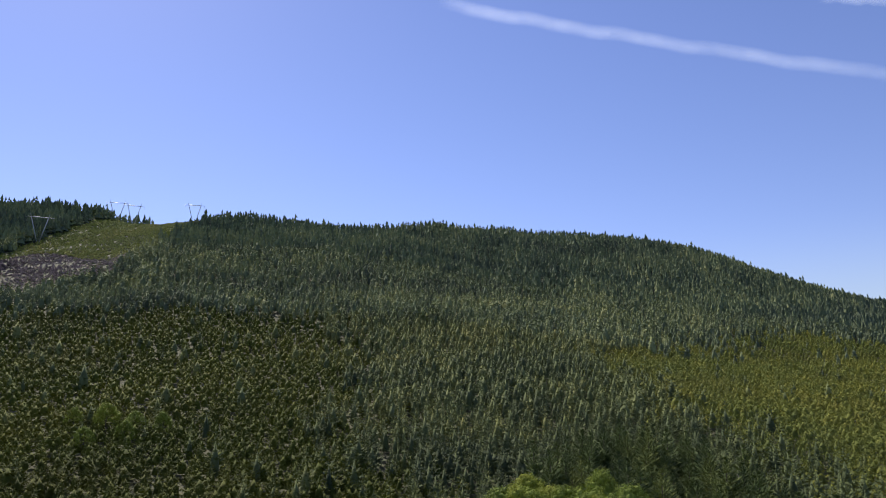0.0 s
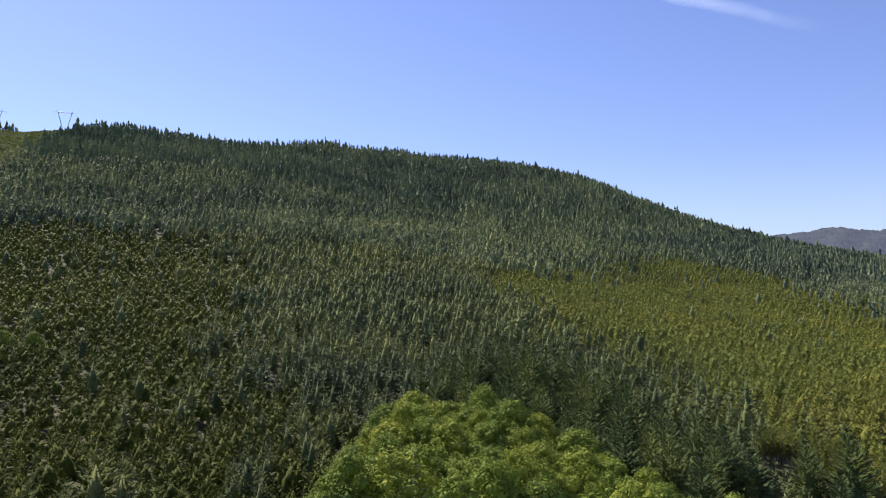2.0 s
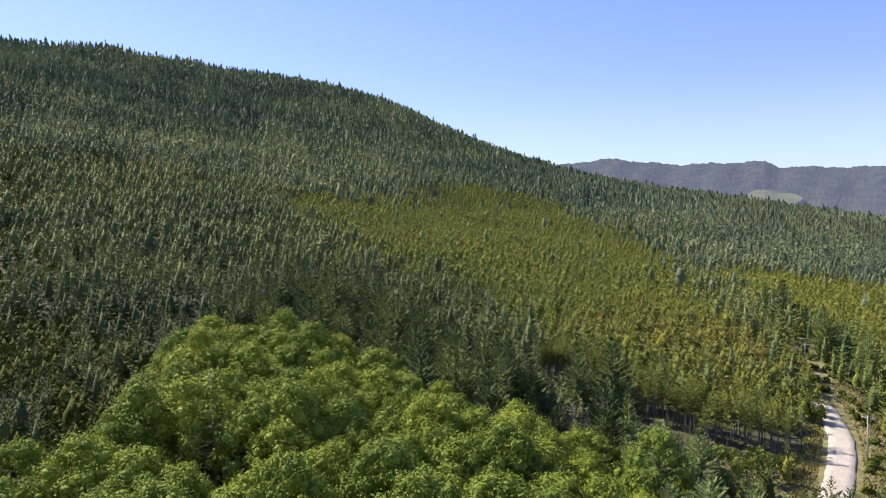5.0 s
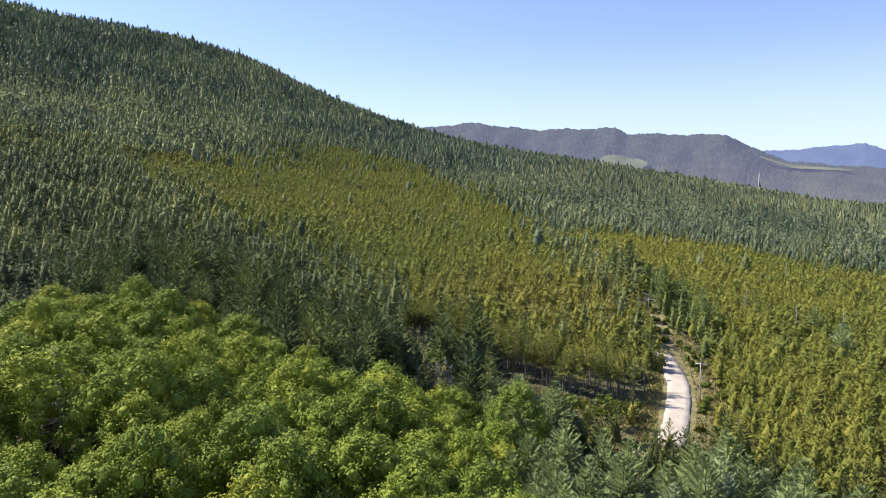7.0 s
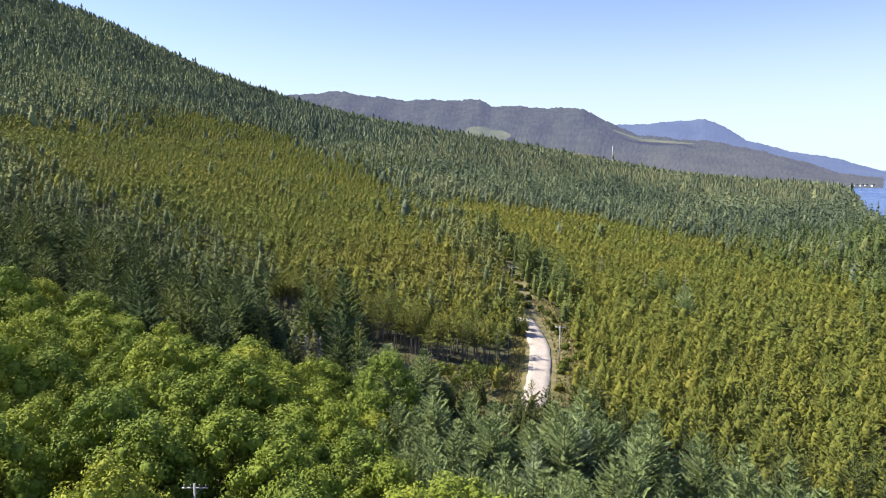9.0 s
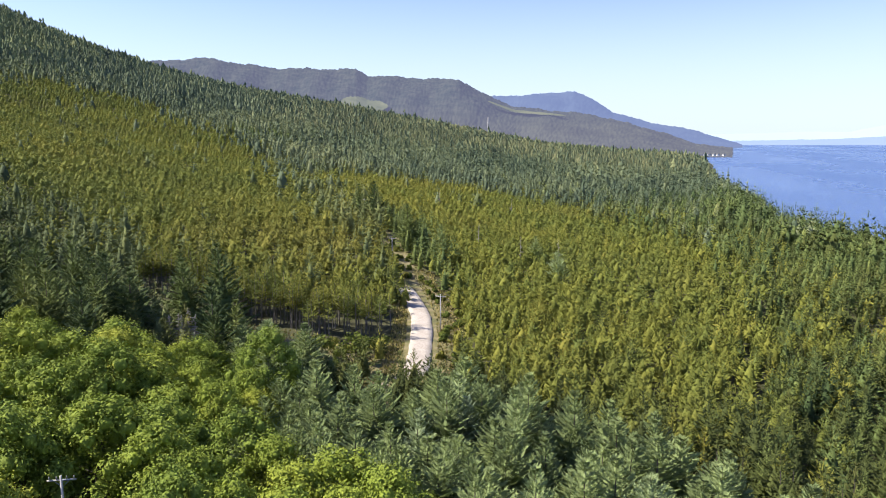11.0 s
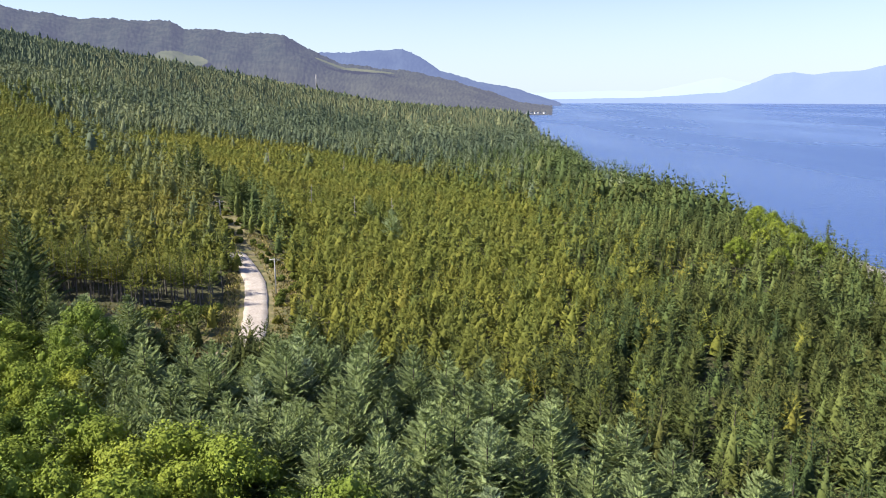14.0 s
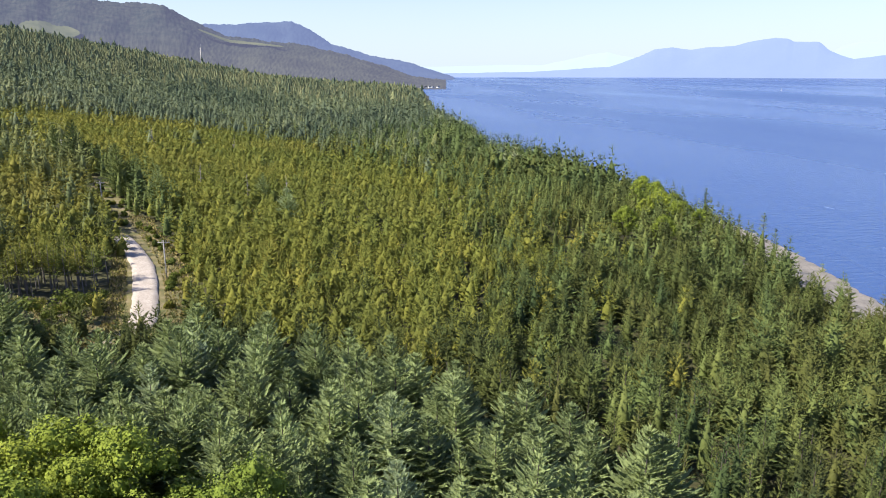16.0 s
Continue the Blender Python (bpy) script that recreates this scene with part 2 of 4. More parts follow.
Rs, As = np.meshgrid(rs, ang)
water = tagged(new("water", grid_mesh("water", Rs * np.sin(As), Rs * np.cos(As), Rs * 0, m_sea)), "calm blue sea with fine ripples", "sea", kind="structure")


# ---- tree shapes ----
class Shape:
    def __init__(self):
        self.v, self.t = [], []

    def add(self, v, t):
        k = len(self.v)
        self.v += [np.asarray(p, float) for p in v]
        self.t += [(a + k, b + k, c + k) for a, b, c in t]

    def arrays(self):
        return np.array(self.v), np.array(self.t)


def trunk_shape(h, r, sides=6, lean=0.0):
    s = Shape()
    ring = [(math.cos(2 * math.pi * i / sides), math.sin(2 * math.pi * i / sides)) for i in range(sides)]
    levels = ((-0.6, 1.3), (0.25 * h, 0.85), (0.65 * h, 0.5), (h, 0.06))
    v = [(c * r * k + lean * z / h, d * r * k, z) for z, k in levels for c, d in ring]
    t = []
    for l in range(3):
        for i in range(sides):
            a, b2 = l * sides + i, l * sides + (i + 1) % sides
            t += [(a, b2, b2 + sides), (a, b2 + sides, a + sides)]
    s.add(v, t)
    return s


def crown_radius(f, R, kind):
    """Half-width of the crown at the fraction f of its height."""
    if kind == "pine":
        return R * (1 - f) ** 0.72 + 0.05
    return R * (1 - f) ** 0.86 + 0.06


def spray(s, p, d, length, wide, rg):
    """One spray of needles: a slim pointed triangle along d, rolled at random."""
    d = d / np.linalg.norm(d)
    w = np.cross(d, np.array([rg.uniform(-0.7, 0.7), rg.uniform(-0.7, 0.7), 1.0]))
    w *= length * wide * 0.5 / (np.linalg.norm(w) + 1e-6)
    s.add([p - w, p + w, p + d * length], [(0, 1, 2)])


def spray_tree(seed, h, R, low, whorls, per, pairs, up0, up1, reach=0.5, wide=0.36, curve=0.85, core=0.0):
    """A conifer of boughs in whorls that lift towards their tips, each feathered with sprays. up0, up1: the boughs' rise at the foot
    and at the top; pairs: sprays on each side of a bough; core: the share of the crown filled by its close inner needles."""
    rg = random.Random(seed)
    s = Shape()
    up = np.array([0.0, 0.0, 1.0])
    for w in range(whorls):
        f = min(0.97, ((w + rg.uniform(0.1, 0.9)) / whorls) ** 0.88)
        z = h * (low + (1 - low) * f)
        full = R * (1 - f) ** curve + 0.12
        n = max(3, round(per * (1 - 0.5 * f)))
        a0 = rg.uniform(0, 6.283)
        for i in range(n):
            a = a0 + 6.283 * (i + rg.uniform(-0.3, 0.3)) / n
            L = full * rg.uniform(0.62, 1.2)
            e = up0 + (up1 - up0) * f + rg.uniform(-0.15, 0.15)
            out = np.array([math.cos(a), math.sin(a), 0.0])
            side = np.array([-out[1], out[0], 0.0])
            for k in range(1, pairs + 1):
                q = (k + rg.uniform(-0.2, 0.2)) / (pairs + 0.7)
                p = out * L * q + up * (z + L * (e * q + 0.2 * q * q))
                tl = max(0.3, L * reach * (1 - 0.5 * q)) * rg.uniform(0.8, 1.2)
                for sg in (-1, 1):
                    spray(s, p, out * 0.75 + side * sg * rg.uniform(0.4, 0.95) + up * (e + rg.uniform(-0.15, 0.4)), tl, wide, rg)
            q = 0.6 if pairs else 0.15
            spray(s, out * L * q + up * (z + L * (e * q + 0.2 * q * q)), out + up * (e + rg.uniform(0.0, 0.4)), L * (1.05 - q) + 0.15, wide * (1.1 if pairs else 1.5), rg)
    spire = [(0.045 * R * math.cos(1.57 * k), 0.045 * R * math.sin(1.57 * k), h * 0.84) for k in range(4)]
    s.add(spire + [(0.03 * R, 0.0, h * 0.985)], [(k, (k + 1) % 4, 4) for k in range(4)])
    if core:
        ring = [(core * R * k * math.cos(i * 1.0472 + k), core * R * k * math.sin(i * 1.0472 + k), h * (low + z)) for k, z in ((1.0, 0.0), (0.7, 0.3)) for i in range(6)]
        tris = [t for i in range(6) for t in ((i, (i + 1) % 6, 6 + (i + 1) % 6), (i, 6 + (i + 1) % 6, 6 + i), (6 + i, 6 + (i + 1) % 6, 12))]
        s.add(ring + [(0, 0, h * 0.72)], tris)
    return s


def tier_tree(seed, h, R, kind, tiers, points, spread_out=0.14):
    """A conifer farther off: ragged overlapping tiers of boughs."""
    rg = random.Random(seed)
    s = Shape()
    low = 0.08 * h
    for w in range(tiers):
        f = (w + rg.uniform(-0.15, 0.15)) / tiers if w else 0.0
        z = low + (h - low) * f
        r = crown_radius(f, R, kind)
        last = w == tiers - 1
        top = h if last else min(h * 0.97, z + (h - low) * 1.2 / tiers)
        lean = rg.uniform(0, 6.283)
        cx, cy = spread_out * r * math.cos(lean), spread_out * r * math.sin(lean)
        v = [(0, 0, top)]
        a0 = rg.uniform(0, 6)
        n = max(4, round(points * (1 - 0.45 * f)))
        n += n % 2
        for i in range(n):
            k = r * (rg.uniform(0.85, 1.25) if i % 2 == 0 else rg.uniform(0.5, 0.75))
            a = a0 + 2 * math.pi * (i + rg.uniform(-0.3, 0.3)) / n
            dz = rg.uniform(-0.3, 0.3) if i % 2 == 0 else rg.uniform(0.1, 0.7)
            v.append((cx + k * math.cos(a), cy + k * math.sin(a), z + dz * h / tiers * 0.45))
        for i in range(n):
            s.add([v[0], v[1 + i], v[1 + (i + 1) % n]], [(0, 1, 2)])
    return s


# ---- which trees stand where ----
ROAD = [(-30, 60), (-33, 92), (-35, 112), (-31, 130), (-34.5, 150), (-38.5, 168), (-45, 186), (-53, 206), (-73, 262), (-92, 306), (-150, 430)]


def road_x(y):
    return np.interp(y, [p[1] for p in ROAD], [p[0] for p in ROAD])


def soft_edge(x, y, s=24.0):
    return 7 * np.sin(x / s + 1.3) * np.cos(y / (s * 1.2)) + 4 * np.sin((x + y) / (s * 0.37))


def inside(x, y, corners):
    """Whether the points lie in the polygon."""
    hit = np.zeros(np.shape(x), bool)
    for (x0, y0), (x1, y1) in zip(corners, corners[1:] + corners[:1]):
        if y0 != y1:
            hit ^= ((y0 > y) != (y1 > y)) & (x < (x1 - x0) * (y - y0) / (y1 - y0) + x0)
    return hit


WEST_STAND = [(-45, 130), (-42, 172), (-62, 223), (-81, 268), (-115, 335), (-174, 451), (-265, 578), (-343, 664), (-452, 769), (-530, 770), (-600, 700), (-564, 576), (-530, 477), (-475, 314), (-290, 232), (-180, 195), (-115, 160), (-95, 136), (-75, 128)]
EAST_STAND = [(-26, 132), (-50, 215), (-70, 275), (-110, 335), (-181, 470), (-181, 499), (-94, 515), (-31, 470), (16, 385), (50, 300), (47, 215), (38, 160), (27, 118), (-3, 102)]
EAST_FRINGE = [(-26, 132), (-120, 400), (-200, 540), (-100, 560), (0, 510), (60, 420), (84, 290), (74, 190), (52, 118), (22, 92), (-3, 102)]
SOUTH_STAND = [(-100, 20), (-170, -60), (-600, -160), (-640, -80), (-660, 0), (-655, 85), (-576, 163), (-437, 142), (-300, 95), (-181, 65), (-138, 70), (-108, 52)]
GROVE = [(-158, 88), (-137, 96), (-119, 103), (-87, 97), (-70, 96), (-58, 102), (-42, 96), (-40, 74), (-30, 70), (-14, 70), (-6, 60), (-6, 40), (-100, 20), (-108, 46)]
CLEARCUT = [(-740, -200), (-750, -80), (-840, -10), (-960, 20), (-1100, 60), (-1225, 110), (-1330, 100), (-1300, -20), (-1090, -90), (-900, -140), (-860, -200)]
EDGE = [(-41, 136), (-42, 158), (-60, 158), (-82, 160), (-106, 168), (-106, 146), (-80, 138), (-58, 138)]
OLD_FIRS = [(-74, 100), (-84, 120), (-100, 131), (-150, 150), (-200, 158), (-170, 96), (-137, 96), (-119, 103), (-87, 97), (-70, 96)]
GLADE = [(-40, 117), (-41, 146), (-58, 145), (-78, 140), (-74, 120), (-52, 117)]
NEAR_FIRS = [(-64, 106), (-62, 117), (-46, 117), (-40, 112), (-33, 106), (-22, 103), (1, 98), (18, 84), (40, 60), (30, 30), (-6, 40), (-6, 60), (-14, 70), (-30, 70), (-40, 74), (-46, 96)]


def zone(x, y, loose=0.0):
    """0 bare, 1 fir forest, 2 young pines, 3 maples, 4 near firs, 5 mixed shore wood. loose: how far, in metres, trees stray over the stands' borders."""
    rg = np.random.default_rng(77)
    e = soft_edge(x, y) + rg.normal(0, 1, np.shape(x)) * loose
    e2 = soft_edge(y, x) + rg.normal(0, 1, np.shape(x)) * loose
    luck = rg.uniform(0, 1, np.shape(x))
    u = coast(y) - x
    z = np.where(u > 210 + e * 3, 1, 5)
    z = np.where(y > 380 + e * 4, 1, z)
    z = np.where((u < 105 + e * 2) & (y < 600) & (luck < np.where(y > 250, 0.6, 0.4)), 7, z)
    south = inside(x + e * 2, y + e2 * 2, SOUTH_STAND) & (luck > 0.06)
    pines = (inside(x + e * 1.4, y + e2 * 1.4, WEST_STAND) & inside(x + 25 * (luck - 0.5) + e * 2, y + 60 * (luck - 0.5), WEST_STAND)) | inside(x + e * 0.6, y + e2 * 0.6, EAST_STAND)
    z = np.where(inside(x + e * 1.5, y + e2 * 1.5, EAST_FRINGE) & (luck > 0.6), 2, z)
    z = np.where((pines & (luck > 0.02)), 2, z)
    z = np.where(south & ~pines, 9, z)
    off = x - road_x(y)
    z = np.where((off > 5) & (off < 15 + e * 0.5) & (y > 188) & (y < 330), 7, z)
    z = np.where(np.hypot(x + 330, y - 700) < 30 + e, 7, z)
    z = np.where(inside(x, y, NEAR_FIRS) | inside(x + e * 0.3, y + e2 * 0.3, OLD_FIRS), 4, z)
    z = np.where(inside(x, y, GROVE), 3, z)
    z = np.where(inside(x + soft_edge(x, y), y + soft_edge(y, x), CLEARCUT), 0, z)
    z = np.where((off > np.where(y < 172, -6.5, -2.2)) & (off < np.where(y > 150, 10.5, 8.0)) & (y > 124) & (y < 212), 0, z)
    z = np.where((off > -2.0) & (off < 4.5) & (y > 200) & (y < 275), 0, z)
    z = np.where(inside(x, y, GLADE) | inside(x, y, EDGE), 0, z)
    for cx, cy, cr in ((-91, 52, 7), (-85, 48, 6), (-47.5, 55.3, 7.5), (-43, 50, 6.5), (-38, 44.5, 5)):
        z = np.where(np.hypot(x - cx, y - cy) < cr, 0, z)
    z = np.where((np.abs(x + 36.5) < 3.0) & (y > 101) & (y < 127), 0, z)
    z = np.where(u < np.where(y < 275, 22, 8), 0, z)
    return z


def scatter(r0, r1, step, seed, a0=-104.0, a1=48.0):
    """Tree places: a jittered lattice between two distances within the seen sector."""
    rg = np.random.default_rng(seed)
    n = int(r1 / step) + 2
    i, j = np.meshgrid(np.arange(-n, n), np.arange(int(-n / 0.86), int(n / 0.86)))
    x = (i + 0.5 * (j % 2)) * step + rg.uniform(-0.36, 0.36, i.shape) * step
    y = j * step * 0.87 + rg.uniform(-0.36, 0.36, i.shape) * step
    x, y = x.ravel(), y.ravel()
    r, a = np.hypot(x, y), np.degrees(np.arctan2(x, y))
    k = (r >= r0) & (r < r1) & (a > a0) & (a < a1)
    x, y = x[k], y[k]
    k = (coast(y) - x < 1470) & (y < 2400)
    return x[k], y[k]


def forest(shapes, x, y, size, seed):
    """Joins trees of the given shapes into arrays: points, triangles and each tree's tint."""
    rg = np.random.default_rng(seed)
    V, T, C = [], [], []
    base = 0
    pick = rg.integers(0, len(shapes), len(x))
    patch = 0.5 + 0.25 * np.sin(x / 31 + 2 * np.sin(y / 47)) * np.cos(y / 37)
    tint = np.clip(rg.normal(0, 0.2, len(x)) + patch + 0.12 * np.sin(x / 83 + y / 140), 0, 1)
    ground_z = height(x, y)
    for s, (v, t) in enumerate(shapes):
        k = np.where(pick == s)[0]
        n = len(k)
        if not n:
            continue
        a = rg.uniform(0, 6.283, n)
        wide = rg.uniform(0.85, 1.15, n)
        tall = size[k] * rg.uniform(0.82, 1.16, n)
        c, d = np.cos(a) * tall * wide, np.sin(a) * tall * wide
        P = np.empty((n, len(v), 3), np.float32)
        P[:, :, 0] = x[k, None] + v[:, 0] * c[:, None] - v[:, 1] * d[:, None]
        P[:, :, 1] = y[k, None] + v[:, 0] * d[:, None] + v[:, 1] * c[:, None]
        P[:, :, 2] = ground_z[k, None] + v[:, 2] * tall[:, None]
        V.append(P.reshape(-1, 3))
        T.append((t[None] + (base + np.arange(n) * len(v))[:, None, None]).reshape(-1, 3))
        C.append(np.repeat(tint[k], len(v)))
        base += n * len(v)
    return np.concatenate(V), np.concatenate(T), np.concatenate(C)


def stand(name, label, material, groups, seed):
    """One wood from several groups (shapes, x, y, size)."""
    V, T, C, base = [], [], [], 0
    for i, (shapes, x, y, size) in enumerate(groups):
        if len(x) == 0:
            continue
        v, t, c = forest(shapes, x, y, size, seed + i)
        V.append(v), T.append(t + base), C.append(c)
        base += len(v)
    ob = new(name, mesh_of(name, np.concatenate(V), np.concatenate(T), material, np.concatenate(C)))
    return tagged(ob, label, "forest", kind="stuff")


fir_a = [spray_tree(10 + i, 10.0, 2.6 + 0.15 * i, 0.1, 13, 8, 2, 0.1, 0.8, reach=0.55, core=0.42).arrays() for i in range(6)]
pine_a = [spray_tree(20 + i, 7.2, 2.2 + 0.12 * i, 0.15, 9, 6, 1, 0.25, 0.8, reach=0.7, wide=0.42, curve=0.75, core=0.5).arrays() for i in range(6)]
fir_b = [spray_tree(30 + i, 11.5, 2.6 + 0.15 * i, 0.1, 11, 7, 1, 0.1, 0.8, reach=0.7, wide=0.46, core=0.4).arrays() for i in range(6)]
pine_b = [spray_tree(40 + i, 7.2, 2.25 + 0.12 * i, 0.2, 7, 5, 1, 0.25, 0.8, reach=0.8, wide=0.48, curve=0.75, core=0.5).arrays() for i in range(6)]
fir_c = [spray_tree(50 + i, 12.5, 2.9 + 0.15 * i, 0.12, 8, 5, 1, 0.1, 0.8, reach=0.85, wide=0.55, core=0.55).arrays() for i in range(6)]
pine_c = [spray_tree(60 + i, 7.4, 2.4 + 0.12 * i, 0.2, 5, 4, 1, 0.25, 0.8, reach=0.9, wide=0.6, core=0.55).arrays() for i in range(6)]
fir_cd = [spray_tree(90 + i, 13.0, 2.9 + 0.12 * i, 0.1, 6, 5, 0, 0.0, 0.6, wide=0.6, core=0.6).arrays() for i in range(8)]
fir_d = [tier_tree(70 + i, 13.0, 3.1 + 0.12 * i, "fir", 3, 7, 0.25).arrays() for i in range(8)]
fir_e = [tier_tree(80 + i, 13.0, 4.4, "fir", 2, 6).arrays() for i in range(6)]

# bands of distance from the lookout over the shore: detail falls off with distance
NEAR, MID, FAR, END = 96.0, 190.0, 620.0, 2450.0
bands = (
    (NEAR, MID, 4.9, 3.7, 4.0, fir_a, pine_a, 1),
    (MID, 320.0, 5.6, 4.0, 4.9, fir_b, pine_b, 2),
    (320.0, FAR, 6.2, 4.7, 5.8, fir_c, pine_c, 3),
    (FAR, 980.0, 6.6, 5.2, 6.6, fir_cd, pine_c, 6),
    (980.0, 1500.0, 7.2, 6.0, 7.2, fir_d, fir_d, 4),
    (1500.0, END, 12.0, 12.0, 12.0, fir_e, fir_e, 5),
)
groups = {k: [] for k in range(1, 11)}


def sizes(x, y, seed):
    """Heights of conifers: uneven, a few far above the rest, tall along the shore."""
    rg = np.random.default_rng(seed)
    s = np.clip(rg.normal(1.0, 0.18, len(x)), 0.5, 1.4)
    s = np.where(rg.uniform(0, 1, len(x)) < np.where(np.hypot(x, y) > 600, 0.04, 0.015), np.minimum(s * 1.42, np.where(np.hypot(x, y) > 600, 1.75, 1.4)), s)
    s = np.where((x < -760) & (y < 40), s * 1.35, s)
    u = coast(y) - x
    return s * np.where(u < 55, np.where(y > 300, 1.3, 0.95), 1.0)


rg_line = np.random.default_rng(8)
for r0, r1, step1, step2, step5, fs, ps, seed in bands:
    for kind, step, shapes in ((1, step1, fs), (2, step2, ps), (5, step5, fs), (7, step5 * 0.95, fs), (9, step2 * 1.1, ps)):
        x, y = scatter(r0, r1, step, seed * 10 + kind)
        k = zone(x, y, 7.0 if r0 < FAR else 14.0) == kind
        x, y = x[k], y[k]
        sz = sizes(x, y, seed + kind)
        if kind in (2, 9):
            sz = 1 + (sz - 1) * 0.7
        if kind in (5, 7):
            sz = sz * np.where(coast(y) - x < 60, 1.0, 0.82)
        if kind in (2, 9) and r0 >= 980:
            sz = sz * 0.65
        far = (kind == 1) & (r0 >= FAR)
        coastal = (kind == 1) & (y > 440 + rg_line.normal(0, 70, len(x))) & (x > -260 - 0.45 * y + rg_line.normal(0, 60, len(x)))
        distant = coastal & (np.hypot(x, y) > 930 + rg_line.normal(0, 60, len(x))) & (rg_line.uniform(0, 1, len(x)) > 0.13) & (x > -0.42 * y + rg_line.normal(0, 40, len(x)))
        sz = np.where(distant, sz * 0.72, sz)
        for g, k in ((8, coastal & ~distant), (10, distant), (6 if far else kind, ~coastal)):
            if k.any():
                groups[g].append((shapes, x[k], y[k], sz[k]))
stand("fir_forest", "dense dark green fir forest on the slope", m_fir, groups[1], 100)
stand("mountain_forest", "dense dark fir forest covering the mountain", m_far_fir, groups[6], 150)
stand("coastal_forest", "green fir forest along the coast, greyed with painted haze", m_coast_fir, groups[8], 170)
stand("distant_forest", "olive young forest far along the coast, paled with painted haze", m_distant, groups[10], 175)
stand("shore_firs", "dark green firs above the beach", m_shore_fir, groups[7], 180)
stand("young_pine_stand", "close-planted yellow-green young pines beside the road", m_pine, groups[2], 200)
stand("olive_pine_wood", "dark olive young pines on the lower slope", m_dark_pine, groups[9], 220)
stand("shore_wood", "mixed green conifers on the slope by the sea", m_mixed, groups[5], 300)


# ---- trees near by, one by one ----
def near_conifer(name, seed, h, R, material, low=0.08, whorls=20, per=9, pairs=7, up0=0.0, up1=0.7):
    root = new(name)
    part("trunk", mesh_of("trunk", *trunk_shape(h, h * 0.013).arrays(), m_bark), root)
    crown = spray_tree(seed, h, R, low, whorls, per, pairs, up0, up1, reach=0.27, wide=0.38, core=0.4)
    part("crown", mesh_of("crown", *crown.arrays(), material), root)
    return root


def near_places(step, kinds, r0, r1, seed):
    x, y = scatter(r0, r1, step, seed, -100, 46)
    k = np.isin(zone(x, y), kinds)
    return x[k], y[k]


def spread(makers, x, y, seed, lo, hi):
    rg = random.Random(seed)
    for i, root in enumerate(makers):
        spots = []
        for px, py in list(zip(x, y))[i::len(makers)]:
            s = rg.uniform(lo, hi) * (0.55 if abs(px + 33) < 11 and 94 < py < 130 else 1.0)
            spots.append(Matrix.Translation((px, py, float(height(px, py)))) @ Matrix.Rotation(rg.uniform(0, 6.28), 4, "Z") @ Matrix.Rotation(radians(rg.uniform(-3.5, 3.5)), 4, "X") @ Matrix.Diagonal((s * rg.uniform(0.85, 1.15), s * rg.uniform(0.85, 1.15), s * rg.uniform(0.9, 1.12), 1)))
        for j, m in enumerate(spots):
            if j == 0:
                root.matrix_basis = m
            else:
                c = copy_thing(root, Matrix.Identity(4))
                c.matrix_basis = m


dark_firs = [tagged(near_conifer("fir_tree", 480 + i, 13.5, 4.6, m_shore_one, whorls=22, per=13), "tall dark green old fir behind the maples", "tree", "old firs behind the grove") for i in range(3)]
firs = [tagged(near_conifer("fir_tree", 400 + i, 12.5, 4.3 + 0.2 * i, m_fir_one, whorls=22, per=13, pairs=9), "dense blue-green fir tree with drooping boughs", "tree", "fir trees near the road") for i in range(5)]
x, y = near_places(4.6, (4,), 38, 125, 21)
xo, yo = near_places(7.2, (4,), 125, 260, 25)
x, y = np.r_[x, xo, -7, -46, -86, -97, -16, -60, -73, -79, -84], np.r_[y, yo, 213, 230, 290, 303, 243, 243, 135, 131, 138]
old = (x < -56) & (y > 94)
spread(dark_firs, x[old], y[old], 4, 1.0, 1.45)
spread(firs, x[~old], y[~old], 5, 0.85, 1.25)
mixed_firs = [tagged(near_conifer("young_fir", 440 + i, 10.0, 2.4 + 0.15 * i, m_mixed_one, whorls=15, per=8, pairs=4), "green young fir in a mixed wood", "tree", "young firs on the shore slope") for i in range(5)]
x2, y2 = near_places(4.4, (5, 1), 4, NEAR, 24)
spread(mixed_firs, x2, y2, 8, 0.75, 1.15)
shore_firs = [tagged(near_conifer("shore_fir", 460 + i, 11, 2.5, m_shore_one, whorls=15, per=8, pairs=4), "dark green fir on the slope above the beach", "tree", "dark firs above the beach") for i in range(4)]
x4, y4 = near_places(4.2, (7,), 20, NEAR, 26)
spread(shore_firs, x4, y4, 9, 0.75, 1.2)
for i, (px, py, k) in enumerate(((141, 238, 1.4), (137, 220, 1.35), (133, 204, 1.25), (128, 184, 1.5), (125, 174, 1.3))):
    copy_thing(shore_firs[i % 4], pose(px, py, float(height(px, py)), 0, 0, 70 * i) @ Matrix.Diagonal((k, k, k, 1)))
pines = [tagged(near_conifer("young_pine", 420 + i, 7.8, 2.3, m_pine_one, low=0.15, whorls=13, per=8, pairs=4, up0=0.2, up1=0.8), "slender yellow-green young pine", "tree", "young pines") for i in range(4)]
x3, y3 = near_places(3.7, (2,), 60, NEAR + 12, 22)
spread(pines, x3, y3, 6, 0.8, 1.2)


